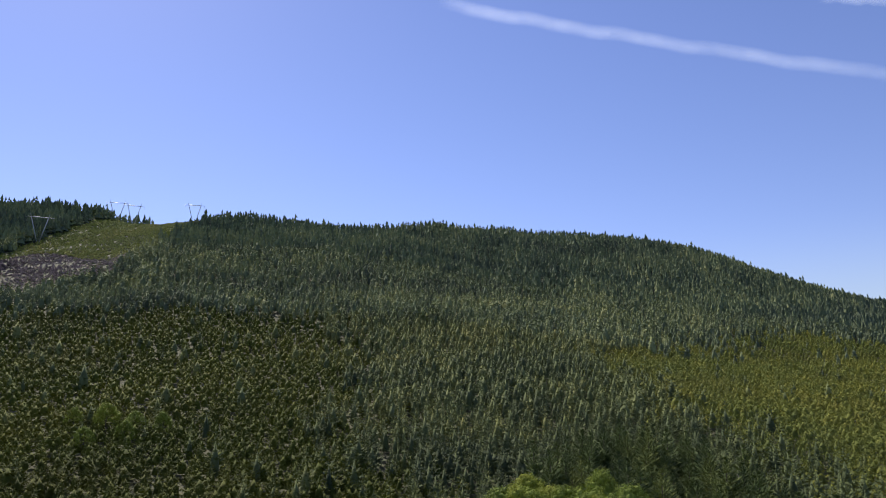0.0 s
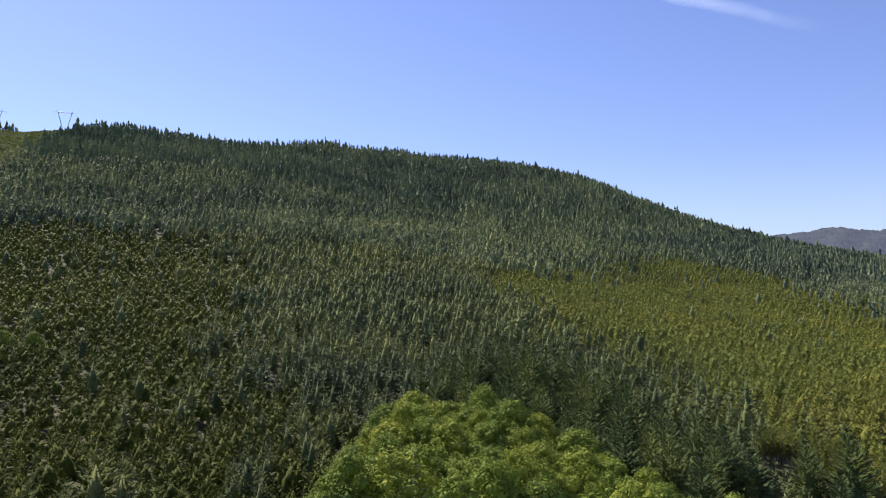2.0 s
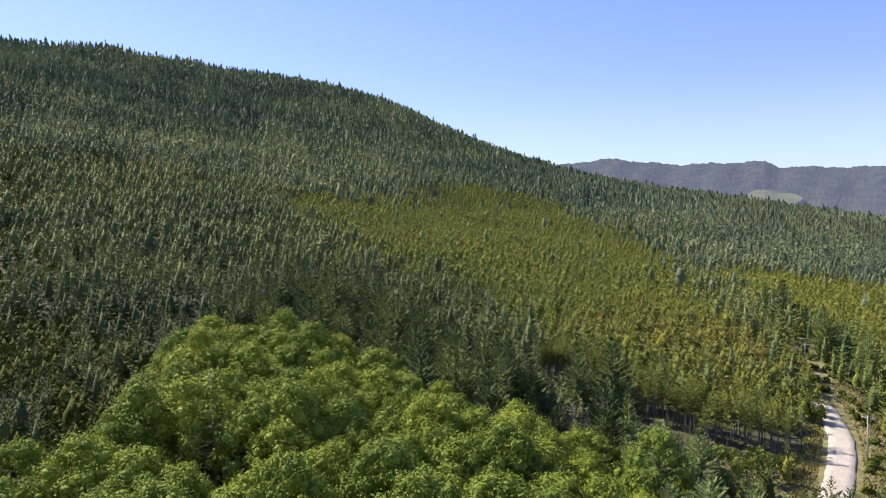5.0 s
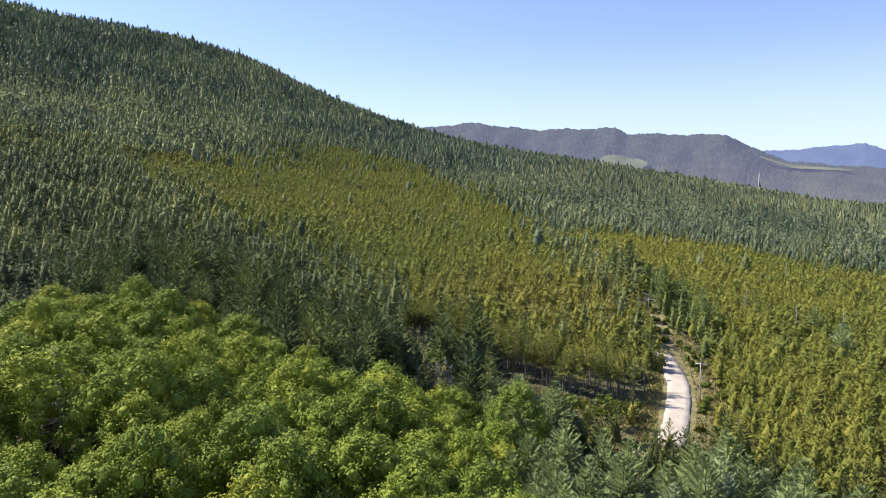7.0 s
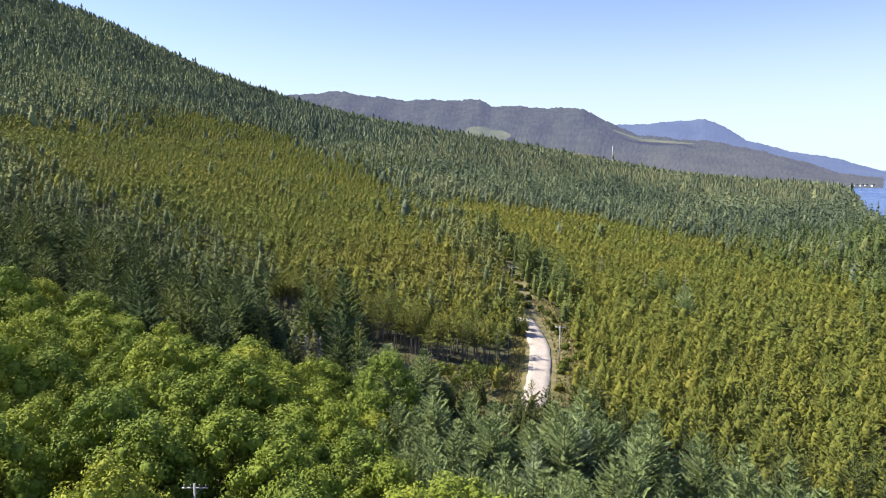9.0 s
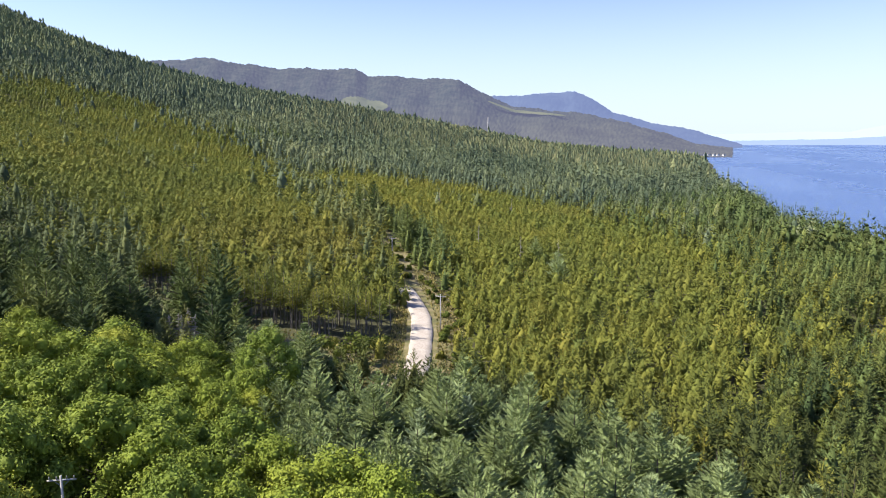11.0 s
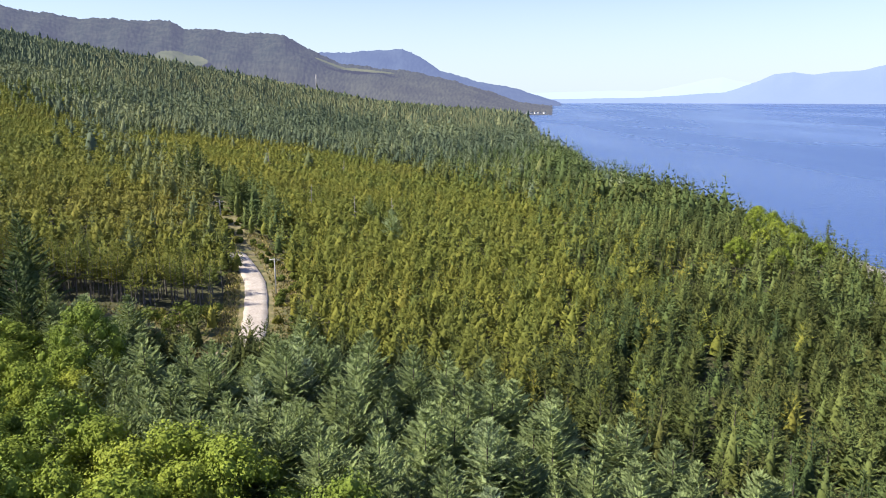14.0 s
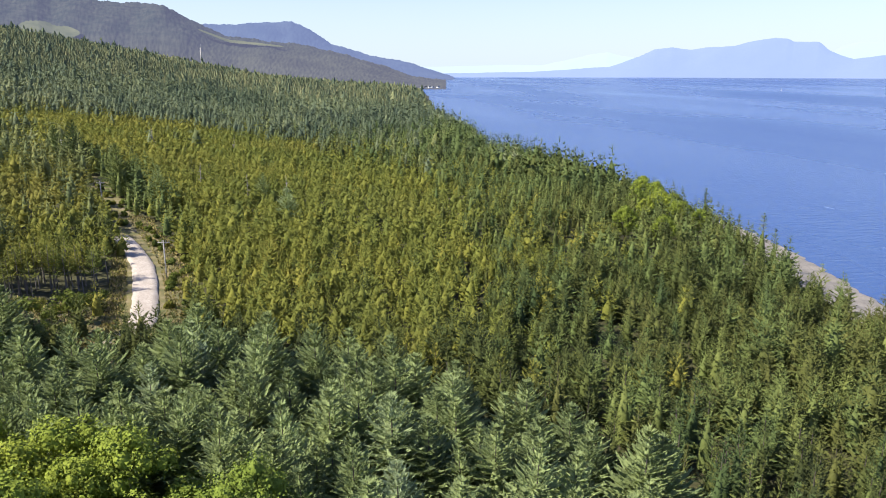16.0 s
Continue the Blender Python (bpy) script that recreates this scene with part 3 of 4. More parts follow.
def maple(seed, h):
    """A broadleaf tree: a forked trunk under many rounded leafy clumps."""
    rg = random.Random(seed)
    root = new("maple_tree")
    wood, leaves = trunk_shape(h * 0.7, 0.28, 7), Shape()
    blobs = []
    for i in range(38):
        a, f = i * 2.39996 + rg.uniform(-0.4, 0.4), ((i + 0.5) / 38) ** 0.75
        rr = h * 0.37 * math.sin(math.pi * (0.22 + 0.74 * f)) * rg.uniform(0.72, 1.05)
        blobs.append((Vector((rr * math.cos(a), rr * math.sin(a), h * (0.26 + 0.66 * f) + rg.uniform(-0.3, 0.3))), h * rg.uniform(0.06, 0.12)))
    for c, r in blobs:
        ico = bmesh.new()
        bmesh.ops.create_icosphere(ico, subdivisions=1, radius=r * 0.52)
        v = [Vector(q.co) * rg.uniform(0.85, 1.1) + c for q in ico.verts]
        leaves.add(v, [tuple(q.index for q in fc.verts) for fc in ico.faces])
        ico.free()
        for k in range(175):
            n = Vector((rg.gauss(0, 1), rg.gauss(0, 1), rg.gauss(0.5, 1))).normalized()
            p = c + n * r * rg.uniform(0.62, 1.15)
            n = (n + 0.7 * Vector((rg.uniform(-1, 1), rg.uniform(-1, 1), rg.uniform(-0.4, 1)))).normalized()
            t1 = n.cross(Vector((rg.uniform(-1, 1), rg.uniform(-1, 1), rg.uniform(-1, 1)))).normalized()
            t2 = n.cross(t1)
            q = rg.uniform(0.11, 0.205)
            leaves.add([p - t1 * q * 0.75 - t2 * q * 0.5, p + t1 * q * 0.75 - t2 * q * 0.5, p + t2 * q], [(0, 1, 2)])
    for c, r in blobs[:12]:
        b0 = Vector((0, 0, h * rg.uniform(0.2, 0.45)))
        d = (c - b0).normalized()
        s1 = d.cross(Vector((0, 0, 1))).normalized() * 0.09
        s2 = d.cross(s1).normalized() * 0.09
        wood.add([b0 + s1, b0 - s1 * 0.5 + s2, b0 - s1 * 0.5 - s2, c], [(0, 1, 3), (1, 2, 3), (2, 0, 3)])
    part("trunk", mesh_of("trunk", *wood.arrays(), m_bark), root)
    part("crown", mesh_of("crown", *leaves.arrays(), m_maple), root)
    return tagged(root, "broad leafy maple in full green summer leaf", "tree", "maples of the grove")


maples = [maple(600 + i, 14) for i in range(5)]
x, y = near_places(7.4, (3,), 36, 190, 23)
spread(maples, x, y, 7, 0.85, 1.25)
alders = [maple(640 + i, 11) for i in range(2)]
for a in alders:
    a.name = "alder_tree"
    tagged(a, "yellow-green broadleaf alder among conifers", "tree", "alders")
ax = [130, 126, 133, 128, 137, 134, 122, 131, 136, 118, 108, 99, -296, -286, -272, -290, -303, -279]
ay = [222, 231, 239, 247, 254, 263, 255, 271, 280, 238, 205, 214, -3, 16, -9, 7, -14, 3]
spread(alders, ax, ay, 13, 0.85, 1.15)


# ---- road ----
def strip(name, points, left, right, lift, material, step=2.0):
    """A ribbon along a line on the ground."""
    P = np.array(points, float)
    d = np.r_[0, np.cumsum(np.hypot(*np.diff(P, axis=0).T))]
    s = np.arange(0, d[-1], step)
    cx, cy = np.interp(s, d, P[:, 0]), np.interp(s, d, P[:, 1])
    for _ in range(6):
        cx[1:-1], cy[1:-1] = (cx[:-2] + 2 * cx[1:-1] + cx[2:]) / 4, (cy[:-2] + 2 * cy[1:-1] + cy[2:]) / 4
    tx, ty = np.gradient(cx), np.gradient(cy)
    n = np.hypot(tx, ty)
    rg = np.random.default_rng(3)
    offs = np.linspace(-left, right, 7)
    X = cx[:, None] + (ty / n)[:, None] * offs + rg.uniform(-0.15, 0.15, (len(cx), 7))
    Y = cy[:, None] - (tx / n)[:, None] * offs
    Z = height(X, Y) + lift
    Z[:, 0] -= 0.6 + lift
    Z[:, -1] -= 0.6 + lift
    return grid_mesh(name, X, Y, Z, material)


tagged(new("verge", strip("verge", ROAD[2:-1], 6.0, 10.0, 0.55, m_verge)), "dry yellow grass verge along the road", "verge", kind="structure")
tagged(new("road", strip("road", [(-32, 124), (-31, 130), (-34.5, 150), (-38.5, 168), (-45, 184), (-49, 191)], 3.3, 3.3, 0.95, m_gravel)), "pale sunlit gravel road bending through the forest", "road", kind="structure")


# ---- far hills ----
def backdrop_material(name, low, high, haze_glow, scale, foot=None, rise=(0.0, 300.0)):
    """Far woods, with the air's blue haze painted in as emission. foot: hazy olive colour of the lower slopes, up to
    the heights in rise.
    """
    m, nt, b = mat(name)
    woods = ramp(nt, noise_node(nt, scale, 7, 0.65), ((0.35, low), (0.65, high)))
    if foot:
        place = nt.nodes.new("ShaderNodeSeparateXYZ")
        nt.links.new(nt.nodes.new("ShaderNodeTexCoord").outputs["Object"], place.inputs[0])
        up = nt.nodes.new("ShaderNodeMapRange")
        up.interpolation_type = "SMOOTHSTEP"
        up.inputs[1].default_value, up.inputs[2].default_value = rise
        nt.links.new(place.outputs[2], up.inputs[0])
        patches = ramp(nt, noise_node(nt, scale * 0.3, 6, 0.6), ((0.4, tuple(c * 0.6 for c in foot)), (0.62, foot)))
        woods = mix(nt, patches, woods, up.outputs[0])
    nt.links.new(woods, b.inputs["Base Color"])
    b.inputs["Emission Color"].default_value = (*haze_glow, 1)
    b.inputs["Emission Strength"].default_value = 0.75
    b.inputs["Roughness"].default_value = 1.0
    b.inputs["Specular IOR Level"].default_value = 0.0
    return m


def far_hill(name, label, line, r, depth, material, rough, seed):
    """A range of hills: az and elevation of its crest seen from over the shore, r metres away."""
    rg = np.random.default_rng(seed)
    az = np.linspace(line[0][0], line[-1][0], int((line[-1][0] - line[0][0]) * 12))
    el = np.interp(az, [p[0] for p in line], [p[1] for p in line])
    crest = 62 + r * np.tan(np.radians(el))
    detail = 0 * crest
    for k, w in ((0.9, 0.35), (2.3, 0.2), (5.1, 0.14), (9.7, 0.09)):
        detail = detail + rough * w * np.sin(az * k * 2 + rg.uniform(0, 6))
    f = np.linspace(-1, 1, 61)
    F, A = np.meshgrid(f, np.radians(az), indexing="ij")
    R = r + F * depth
    trees = rg.uniform(-0.5, 0.5, F.shape) * rough * 0.6
    folds = 0.05 * np.sin(A * 60 + F * 4) + 0.03 * np.sin(A * 140 - F * 7)
    Z = crest[None] * (1 - np.abs(F) ** 1.3) * (1 + folds * np.abs(F) * (1 - np.abs(F)) * 3) + detail[None] * np.exp(-((F / 0.12) ** 2)) + trees
    Z = np.where(np.abs(F) > 0.985, -4, Z)
    return tagged(new(name, grid_mesh(name, R * np.sin(A), R * np.cos(A), Z, material)), label, "hills", kind="structure")


# haze painted as emission, paler and bluer for each farther range
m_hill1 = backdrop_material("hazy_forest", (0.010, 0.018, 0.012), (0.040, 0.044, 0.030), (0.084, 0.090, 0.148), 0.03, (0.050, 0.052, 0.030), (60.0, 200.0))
m_hill2 = backdrop_material("haze_blue_forest", (0.015, 0.022, 0.03), (0.03, 0.04, 0.045), (0.125, 0.158, 0.300), 0.006)
m_hill3 = backdrop_material("haze_pale_range", (0.03, 0.035, 0.05), (0.05, 0.055, 0.07), (0.275, 0.365, 0.625), 0.001)
m_hill4 = backdrop_material("haze_palest_range", (0.03, 0.035, 0.05), (0.05, 0.055, 0.07), (0.50, 0.62, 0.76), 0.001)
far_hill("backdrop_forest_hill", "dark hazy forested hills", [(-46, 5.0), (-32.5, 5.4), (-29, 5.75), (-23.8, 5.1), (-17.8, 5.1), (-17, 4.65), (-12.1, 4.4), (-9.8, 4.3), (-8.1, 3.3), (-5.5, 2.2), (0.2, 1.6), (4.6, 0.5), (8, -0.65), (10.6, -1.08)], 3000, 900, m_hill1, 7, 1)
far_hill("backdrop_peak", "distant mountain with a rounded peak, blue with haze", [(-14, 3.0), (-7.6, 3.0), (-4.6, 3.1), (-1, 3.35), (0.6, 2.6), (2, 1.7), (4.6, 0.95), (8, 0.3), (11.2, -0.75)], 4100, 500, m_hill2, 6, 2)
far_hill("backdrop_range", "mountain range beyond the sea, pale blue with haze", [(4, -0.5), (11.1, -0.46), (17.6, -0.34), (23.05, 0.03), (25.06, 0.72), (26.24, 1.28), (27.42, 1.39), (28.69, 1.18), (29.76, 1.37), (31.66, 1.43), (32.4, 1.65), (33.46, 1.87), (34.36, 1.96), (35.1, 1.88), (35.46, 1.66), (37.03, 1.66), (37.33, 1.43), (37.78, 1.06), (38.5, 0.72), (39.27, 0.49), (40.8, 0.73), (48, 1.0)], 4700, 130, m_hill3, 2.5, 3)
far_hill("backdrop_far_range", "mountain range at the horizon, very pale with haze", [(4, 0.0), (11.1, 0.05), (15.4, 0.17), (18, 0.12), (20.1, 0.58), (21.56, 0.9), (22.8, 1.06), (23.84, 0.81), (24.66, 0.68), (27.9, 0.35), (35.4, 0.51), (37.8, 0.87), (38.43, 1.34), (39.4, 1.58), (40.7, 1.56), (48, 1.2)], 4860, 70, m_hill4, 2.5, 4)


def hill_patch(name, label, line, r, depth, a0, a1, f0, f1, material):
    """A clearing lying on a far hill."""
    az = np.linspace(a0, a1, 40)
    crest = 62 + r * np.tan(np.radians(np.interp(az, [p[0] for p in line], [p[1] for p in line])))
    w = np.sin(np.linspace(0.05, math.pi - 0.05, 40)) ** 0.5 * (0.85 + 0.1 * np.sin(az * 5) + 0.06 * np.sin(az * 23))
    q = np.linspace(0, 1, 6)
    F = f0 + (f1 - f0) * (0.5 + (q[:, None] - 0.5) * w[None])
    A = np.radians(az)[None] + 0 * F
    Z = crest[None] * (1 - np.abs(F) ** 1.3) + 9
    R = r + F * depth - 6
    return tagged(new(name, grid_mesh(name, R * np.sin(A), R * np.cos(A), Z, material)), label, "clearing", kind="structure")


HILL = [(-46, 5.0), (-32.5, 5.4), (-29, 5.75), (-23.8, 5.1), (-17.8, 5.1), (-17, 4.65), (-12.1, 4.4), (-9.8, 4.3), (-8.1, 3.3), (-5.5, 2.2), (0.2, 1.6), (4.6, 0.5), (8, -0.7)]
# pale grass, with the same painted haze as bluish emission
m_meadow = backdrop_material("hazy_meadow", (0.06, 0.066, 0.035), (0.11, 0.11, 0.06), (0.088, 0.100, 0.130), 0.02)
hill_patch("meadow", "pale green clearing on a wooded hill", HILL, 3000, 900, -19.0, -15.4, -0.66, -0.5, m_meadow)
hill_patch("meadow", "long pale clearing on a wooded hill", HILL, 3000, 900, -7.6, -1.6, -0.33, -0.24, m_meadow)


# ---- small things ----
def bar(shape, a, b, ra, rb, sides=5):
    """A tapered rod between two points."""
    a, b = Vector(a), Vector(b)
    d = (b - a).normalized()
    p = d.cross(Vector((0, 0, 1)) if abs(d.z) < 0.9 else Vector((1, 0, 0))).normalized()
    q = d.cross(p)
    v, t = [], []
    for c, r in ((a, ra), (b, rb)):
        v += [c + (p * math.cos(2 * math.pi * i / sides) + q * math.sin(2 * math.pi * i / sides)) * r for i in range(sides)]
    for i in range(sides):
        k = (i + 1) % sides
        t += [(i, k, k + sides), (i, k + sides, i + sides)]
    for i in range(1, sides - 1):
        t += [(0, i + 1, i), (sides, sides + i, sides + i + 1)]
    shape.add(v, t)
    return shape


def rod(name, a, b, ra, rb, material, parent, label="", sides=6):
    return part(name, mesh_of(name, *bar(Shape(), a, b, ra, rb, sides).arrays(), material), parent, label)


def ground_at(x, y):
    return float(height(np.float64(x), np.float64(y)))


def utility_pole(x, y, h, turn):
    root = new("utility_pole")
    rod("pole", (0, 0, -0.8), (0, 0, h), 0.17, 0.12, m_pole, root, sides=8)
    rod("crossarm", (-1.3, 0.16, h - 0.5), (1.3, 0.16, h - 0.5), 0.09, 0.09, m_pole, root, sides=4)
    for dx in (-1.1, -0.45, 0.45, 1.1):
        rod("insulator", (dx, 0.16, h - 0.42), (dx, 0.16, h - 0.12), 0.06, 0.05, m_dead, root)
    for dx in (-0.7, 0.7):
        rod("brace", (0, 0.14, h - 1.2), (dx, 0.16, h - 0.55), 0.025, 0.025, m_steel, root, sides=4)
    root.matrix_basis = pose(x, y, ground_at(x, y), 0, 0, turn)
    return tagged(root, "weathered wooden utility pole with a crossarm", "utility pole", "utility poles along the road")


for x, y, h, turn in ((-32, 159, 9.0, -12), (-61, 224, 8.0, -20), (-92, 294, 11.0, -25), (-47.5, 55.3, 13.6, 20)):
    utility_pole(x, y, h, turn)


def dead_tree(name, seed, h, reach, count, low, label, group=""):
    """A bare trunk with leafless boughs."""
    rg = random.Random(seed)
    root = new(name)
    rod("trunk", (0, 0, -0.5), (rg.uniform(-0.2, 0.2), rg.uniform(-0.2, 0.2), h), h * 0.014 + 0.04, 0.04, m_dead, root)
    for i in range(count):
        f = rg.uniform(low, 0.97)
        a = rg.uniform(0, 6.28)
        L = reach * (1.05 - f) ** 0.7 * rg.uniform(0.5, 1.1)
        d = Vector((math.cos(a), math.sin(a), rg.uniform(-0.3, 0.25)))
        p = Vector((0, 0, h * f))
        s = Shape()
        bar(s, p, p + d * L, 0.07 + 0.012 * L, 0.02, 4)
        for k in range(3):
            q = p + d * L * rg.uniform(0.3, 0.9)
            bar(s, q, q + (d + Vector((rg.uniform(-0.9, 0.9), rg.uniform(-0.9, 0.9), rg.uniform(-0.5, 0.3)))) * L * 0.28, 0.035, 0.015, 3)
        part("branch", mesh_of("branch", *s.arrays(), m_dead), root)
    return tagged(root, label, "dead tree", group)


t0 = dead_tree("dead_fir", 1, 19, 4.0, 46, 0.22, "tall bleached dead fir with bare boughs beside the maples")
t0.matrix_basis = pose(-97, 57, ground_at(-97, 57), 2, -1, 0)
for i, (x, y, h) in enumerate(((-75, 121.5, 8), (-76.5, 123, 7.5), (-73.5, 123, 8), (-78, 122, 7), (-75, 124, 8.5))):
    d = dead_tree("dead_pine", 20 + i, h, 2.2, 80, 0.08, "grey leafless dead pine at the stand's edge", "dead pines at the edge")
    d.matrix_basis = pose(x, y, ground_at(x, y), 3, 2, 40 * i)
for i, (x, y, h) in enumerate(((-75, 373, 13), (-21, 241, 11), (-38, 377, 12), (-38, 259, 11), (-8, 242, 11), (-150, 152, 11), (-560, 690, 17))):
    d = dead_tree("dead_snag", 40 + i, h, 1.9, 20, 0.4, "pale dead snag standing among young trees", "dead snags")
    d.matrix_basis = pose(x, y, ground_at(x, y), 2, -2, 70 * i)


# pines at the stand's edge, with bare stems
def edge_pine(seed, h):
    root = new("edge_pine")
    part("trunk", mesh_of("trunk", *trunk_shape(h, 0.12, 6).arrays(), m_stem), root, "grey-brown bare stem")
    v, t = spray_tree(seed, h * 0.62, 1.9, 0.05, 10, 7, 2, 0.2, 0.9, reach=0.55).arrays()
    v[:, 2] += h * 0.4
    part("crown", mesh_of("crown", v, t, m_pine_one), root)
    return tagged(root, "tall young pine with a bare pale stem", "tree", "pines at the stand's edge")


edge = [edge_pine(700 + i, 9.5) for i in range(4)]
rg = random.Random(9)
ex, ey = [], []
for i in range(170):
    q = rg.uniform(0, 1)
    ex.append(-43.5 - 62 * q + rg.uniform(-1, 1))
    ey.append(146.5 - 2.5 * math.sin(math.pi * q) + 14 * max(0, q - 0.4) + 2.5 * math.sin(ex[-1] / 4) + rg.uniform(-0.5, 12.5))
spread(edge, ex, ey, 10, 0.85, 1.1)


# shrubs round the road
def shrub(seed, h, material, label):
    rg = random.Random(seed)
    root = new("shrub")
    stems, leaves = Shape(), Shape()
    for i in range(9):
        a = rg.uniform(0, 6.28)
        tip = Vector((math.cos(a) * h * 0.35 * rg.uniform(0.3, 1), math.sin(a) * h * 0.35 * rg.uniform(0.3, 1), h * rg.uniform(0.4, 0.8)))
        bar(stems, (0, 0, -0.3), tip, 0.05, 0.015, 4)
        for k in range(64):
            n = Vector((rg.gauss(0, 1), rg.gauss(0, 1), rg.gauss(0.3, 0.8))).normalized()
            p = tip + n * h * rg.uniform(0.1, 0.26)
            p.z = max(p.z, 0.1)
            t1 = n.cross(Vector((rg.uniform(-1, 1), rg.uniform(-1, 1), 0.5))).normalized()
            t2 = (n.cross(t1) + n * rg.uniform(-0.5, 0.5)).normalized()
            q = rg.uniform(0.12, 0.24)
            leaves.add([p - t1 * q, p + t2 * q * 0.7, p + t1 * q, p - t2 * q * 0.7], [(0, 1, 2), (0, 2, 3)])
    part("stem", mesh_of("stem", *stems.arrays(), m_bark), root)
    part("leaves", mesh_of("leaves", *leaves.arrays(), material), root)
    return tagged(root, label, "shrub", "shrubs by the road")


m_shrub = foliage("shrub_leaves", ((0.0, (0.08, 0.105, 0.022)), (0.6, (0.13, 0.155, 0.028)), (1.0, (0.19, 0.175, 0.035))), single=True, through_light=0.25)
big = [shrub(800 + i, 4.2, m_shrub, "bushy yellow-green shrub on the road bank") for i in range(3)]
bx, by = [-43, -48, -53, -57, -63, -67, -45, -50, -55, -60, -41.5, -43, -40.5, -46, -50, -54, -45, -49, -58, -62, -52, -42, -66, -56, -47, -44, -60, -51], [126, 124, 129, 124, 126, 122, 134, 135, 133, 131, 138, 136.5, 141, 129, 127, 123, 124, 120, 118, 121, 116, 119, 116, 111, 112, 131, 126, 131]
spread(big, bx, by, 11, 0.75, 1.5)
low = [shrub(820 + i, 1.6, m_shrub, "low yellowish broom bush on the verge") for i in range(2)]
rg = random.Random(19)
ly = [rg.uniform(132, 205) for i in range(40)] + [rg.uniform(196, 262) for i in range(36)]
lx = [road_x(yy) + (rg.uniform(4.6, 10.0) if yy < 200 else rg.uniform(-3, 6)) for yy in ly]
spread(low, lx, ly, 12, 0.6, 1.6)

# dry grass on verge and glade
rg = np.random.default_rng(5)
gy = rg.uniform(104, 215, 9000)
side = rg.uniform(0, 1, 9000)
gx = road_x(gy) + np.where(side < 0.5, rg.uniform(-7, -3.6, 9000), rg.uniform(3.6, 10.5, 9000))
gx[6500:] = rg.uniform(-78, -39, 2500)
gy[6500:] = 104 + rg.uniform(0, 40, 2500)
a = rg.uniform(0, 6.28, 9000)
hh = rg.uniform(0.25, 0.7, 9000)
gz = height(gx, gy) + 0.45
v = np.stack([np.stack([gx - np.cos(a) * 0.25, gy - np.sin(a) * 0.25, gz], -1), np.stack([gx + np.cos(a) * 0.25, gy + np.sin(a) * 0.25, gz], -1), np.stack([gx + np.sin(a) * 0.2, gy + np.cos(a) * 0.2, gz + hh], -1)], 1).reshape(-1, 3)
m_grass = foliage("dry_grass_blades", ((0.0, (0.16, 0.17, 0.04)), (0.5, (0.26, 0.22, 0.08)), (1.0, (0.38, 0.30, 0.15))))
tagged(new("grass", mesh_of("grass", v, np.arange(27000).reshape(-1, 3), m_grass, np.repeat(rg.uniform(0, 1, 9000), 3))), "tufts of dry yellow grass along the verge", "grass", kind="stuff")
tagged(new("glade", strip("glade", [(-37, 122), (-50, 124), (-62, 125), (-80, 126)], 19.0, 19.0, 0.5, m_verge)), "dry grassy glade below the pine stand", "ground", kind="structure")
tagged(new("dirt_track", strip("dirt_track", [(-35, 122), (-37, 115), (-37.5, 108), (-36, 103)], 1.3, 1.3, 0.7, m_track)), "pale dirt track between the trees", "track", kind="structure")

# clear-felled slope: brushwood and young scrub
rg = np.random.default_rng(6)
cx, cy = rg.uniform(-1340, -720, 30000), rg.uniform(-210, 130, 30000)
k = inside(cx + soft_edge(cx, cy), cy + soft_edge(cy, cx), CLEARCUT)
cx, cy = cx[k], cy[k]
upper = cx + 0.25 * cy + 25 * np.sin(cy / 19) < -945
scrub = [tier_tree(900 + i, 2.2, 1.9, "pine", 2, 7).arrays() for i in range(4)]
m_scrub = foliage("scrub_leaves", ((0.0, (0.12, 0.145, 0.03)), (0.5, (0.21, 0.235, 0.04)), (1.0, (0.30, 0.28, 0.06))))
m_brush = foliage("brushwood", ((0.0, (0.08, 0.055, 0.05)), (0.45, (0.18, 0.125, 0.112)), (0.8, (0.30, 0.225, 0.195)), (1.0, (0.17, 0.175, 0.05))), through_light=0.0)
ob = stand("scrub", "yellow-green scrub on a clear-felled slope", m_scrub, [(scrub, cx[upper], cy[upper], rg.uniform(0.6, 1.3, upper.sum()))], 400)
ob = stand("brushwood", "brown felled brushwood on a clear-felled slope", m_brush, [(scrub, cx[~upper], cy[~upper], rg.uniform(0.4, 1.2, (~upper).sum()))], 410)


# transmission towers of the guyed V kind
def pylon(x, y, h, turn):
    root = new("transmission_tower")
    for sg in (-1, 1):
        rod("leg", (sg * 0.8, 0, -1), (sg * h * 0.27, 0, h * 0.93), 0.55, 0.5, m_steel, root, sides=4)
        rod("peak", (sg * h * 0.27, 0, h * 0.93), (sg * h * 0.3, 0, h * 1.06), 0.35, 0.1, m_steel, root, sides=4)
        rod("arm_tip", (sg * h * 0.27, 0, h * 0.93), (sg * h * 0.46, 0, h * 0.92), 0.4, 0.12, m_steel, root, sides=4)
        for q in (-0.42, 0.0, 0.42):
            if q * sg >= 0 and not (q == 0 and sg < 0):
                rod("insulator_string", (q * h, 0, h * 0.92), (q * h, 0, h * 0.81), 0.14, 0.14, m_dead, root, sides=4)
    rod("crossarm", (-h * 0.27, 0, h * 0.93), (h * 0.27, 0, h * 0.93), 0.5, 0.5, m_steel, root, sides=4)
    root.matrix_basis = pose(x, y, ground_at(x, y), 0, 0, turn)
    return tagged(root, "grey steel V-shaped transmission tower on the hillside", "transmission tower", "transmission towers")


def polar(az, r):
    return r * math.sin(radians(az)), r * math.cos(radians(az))


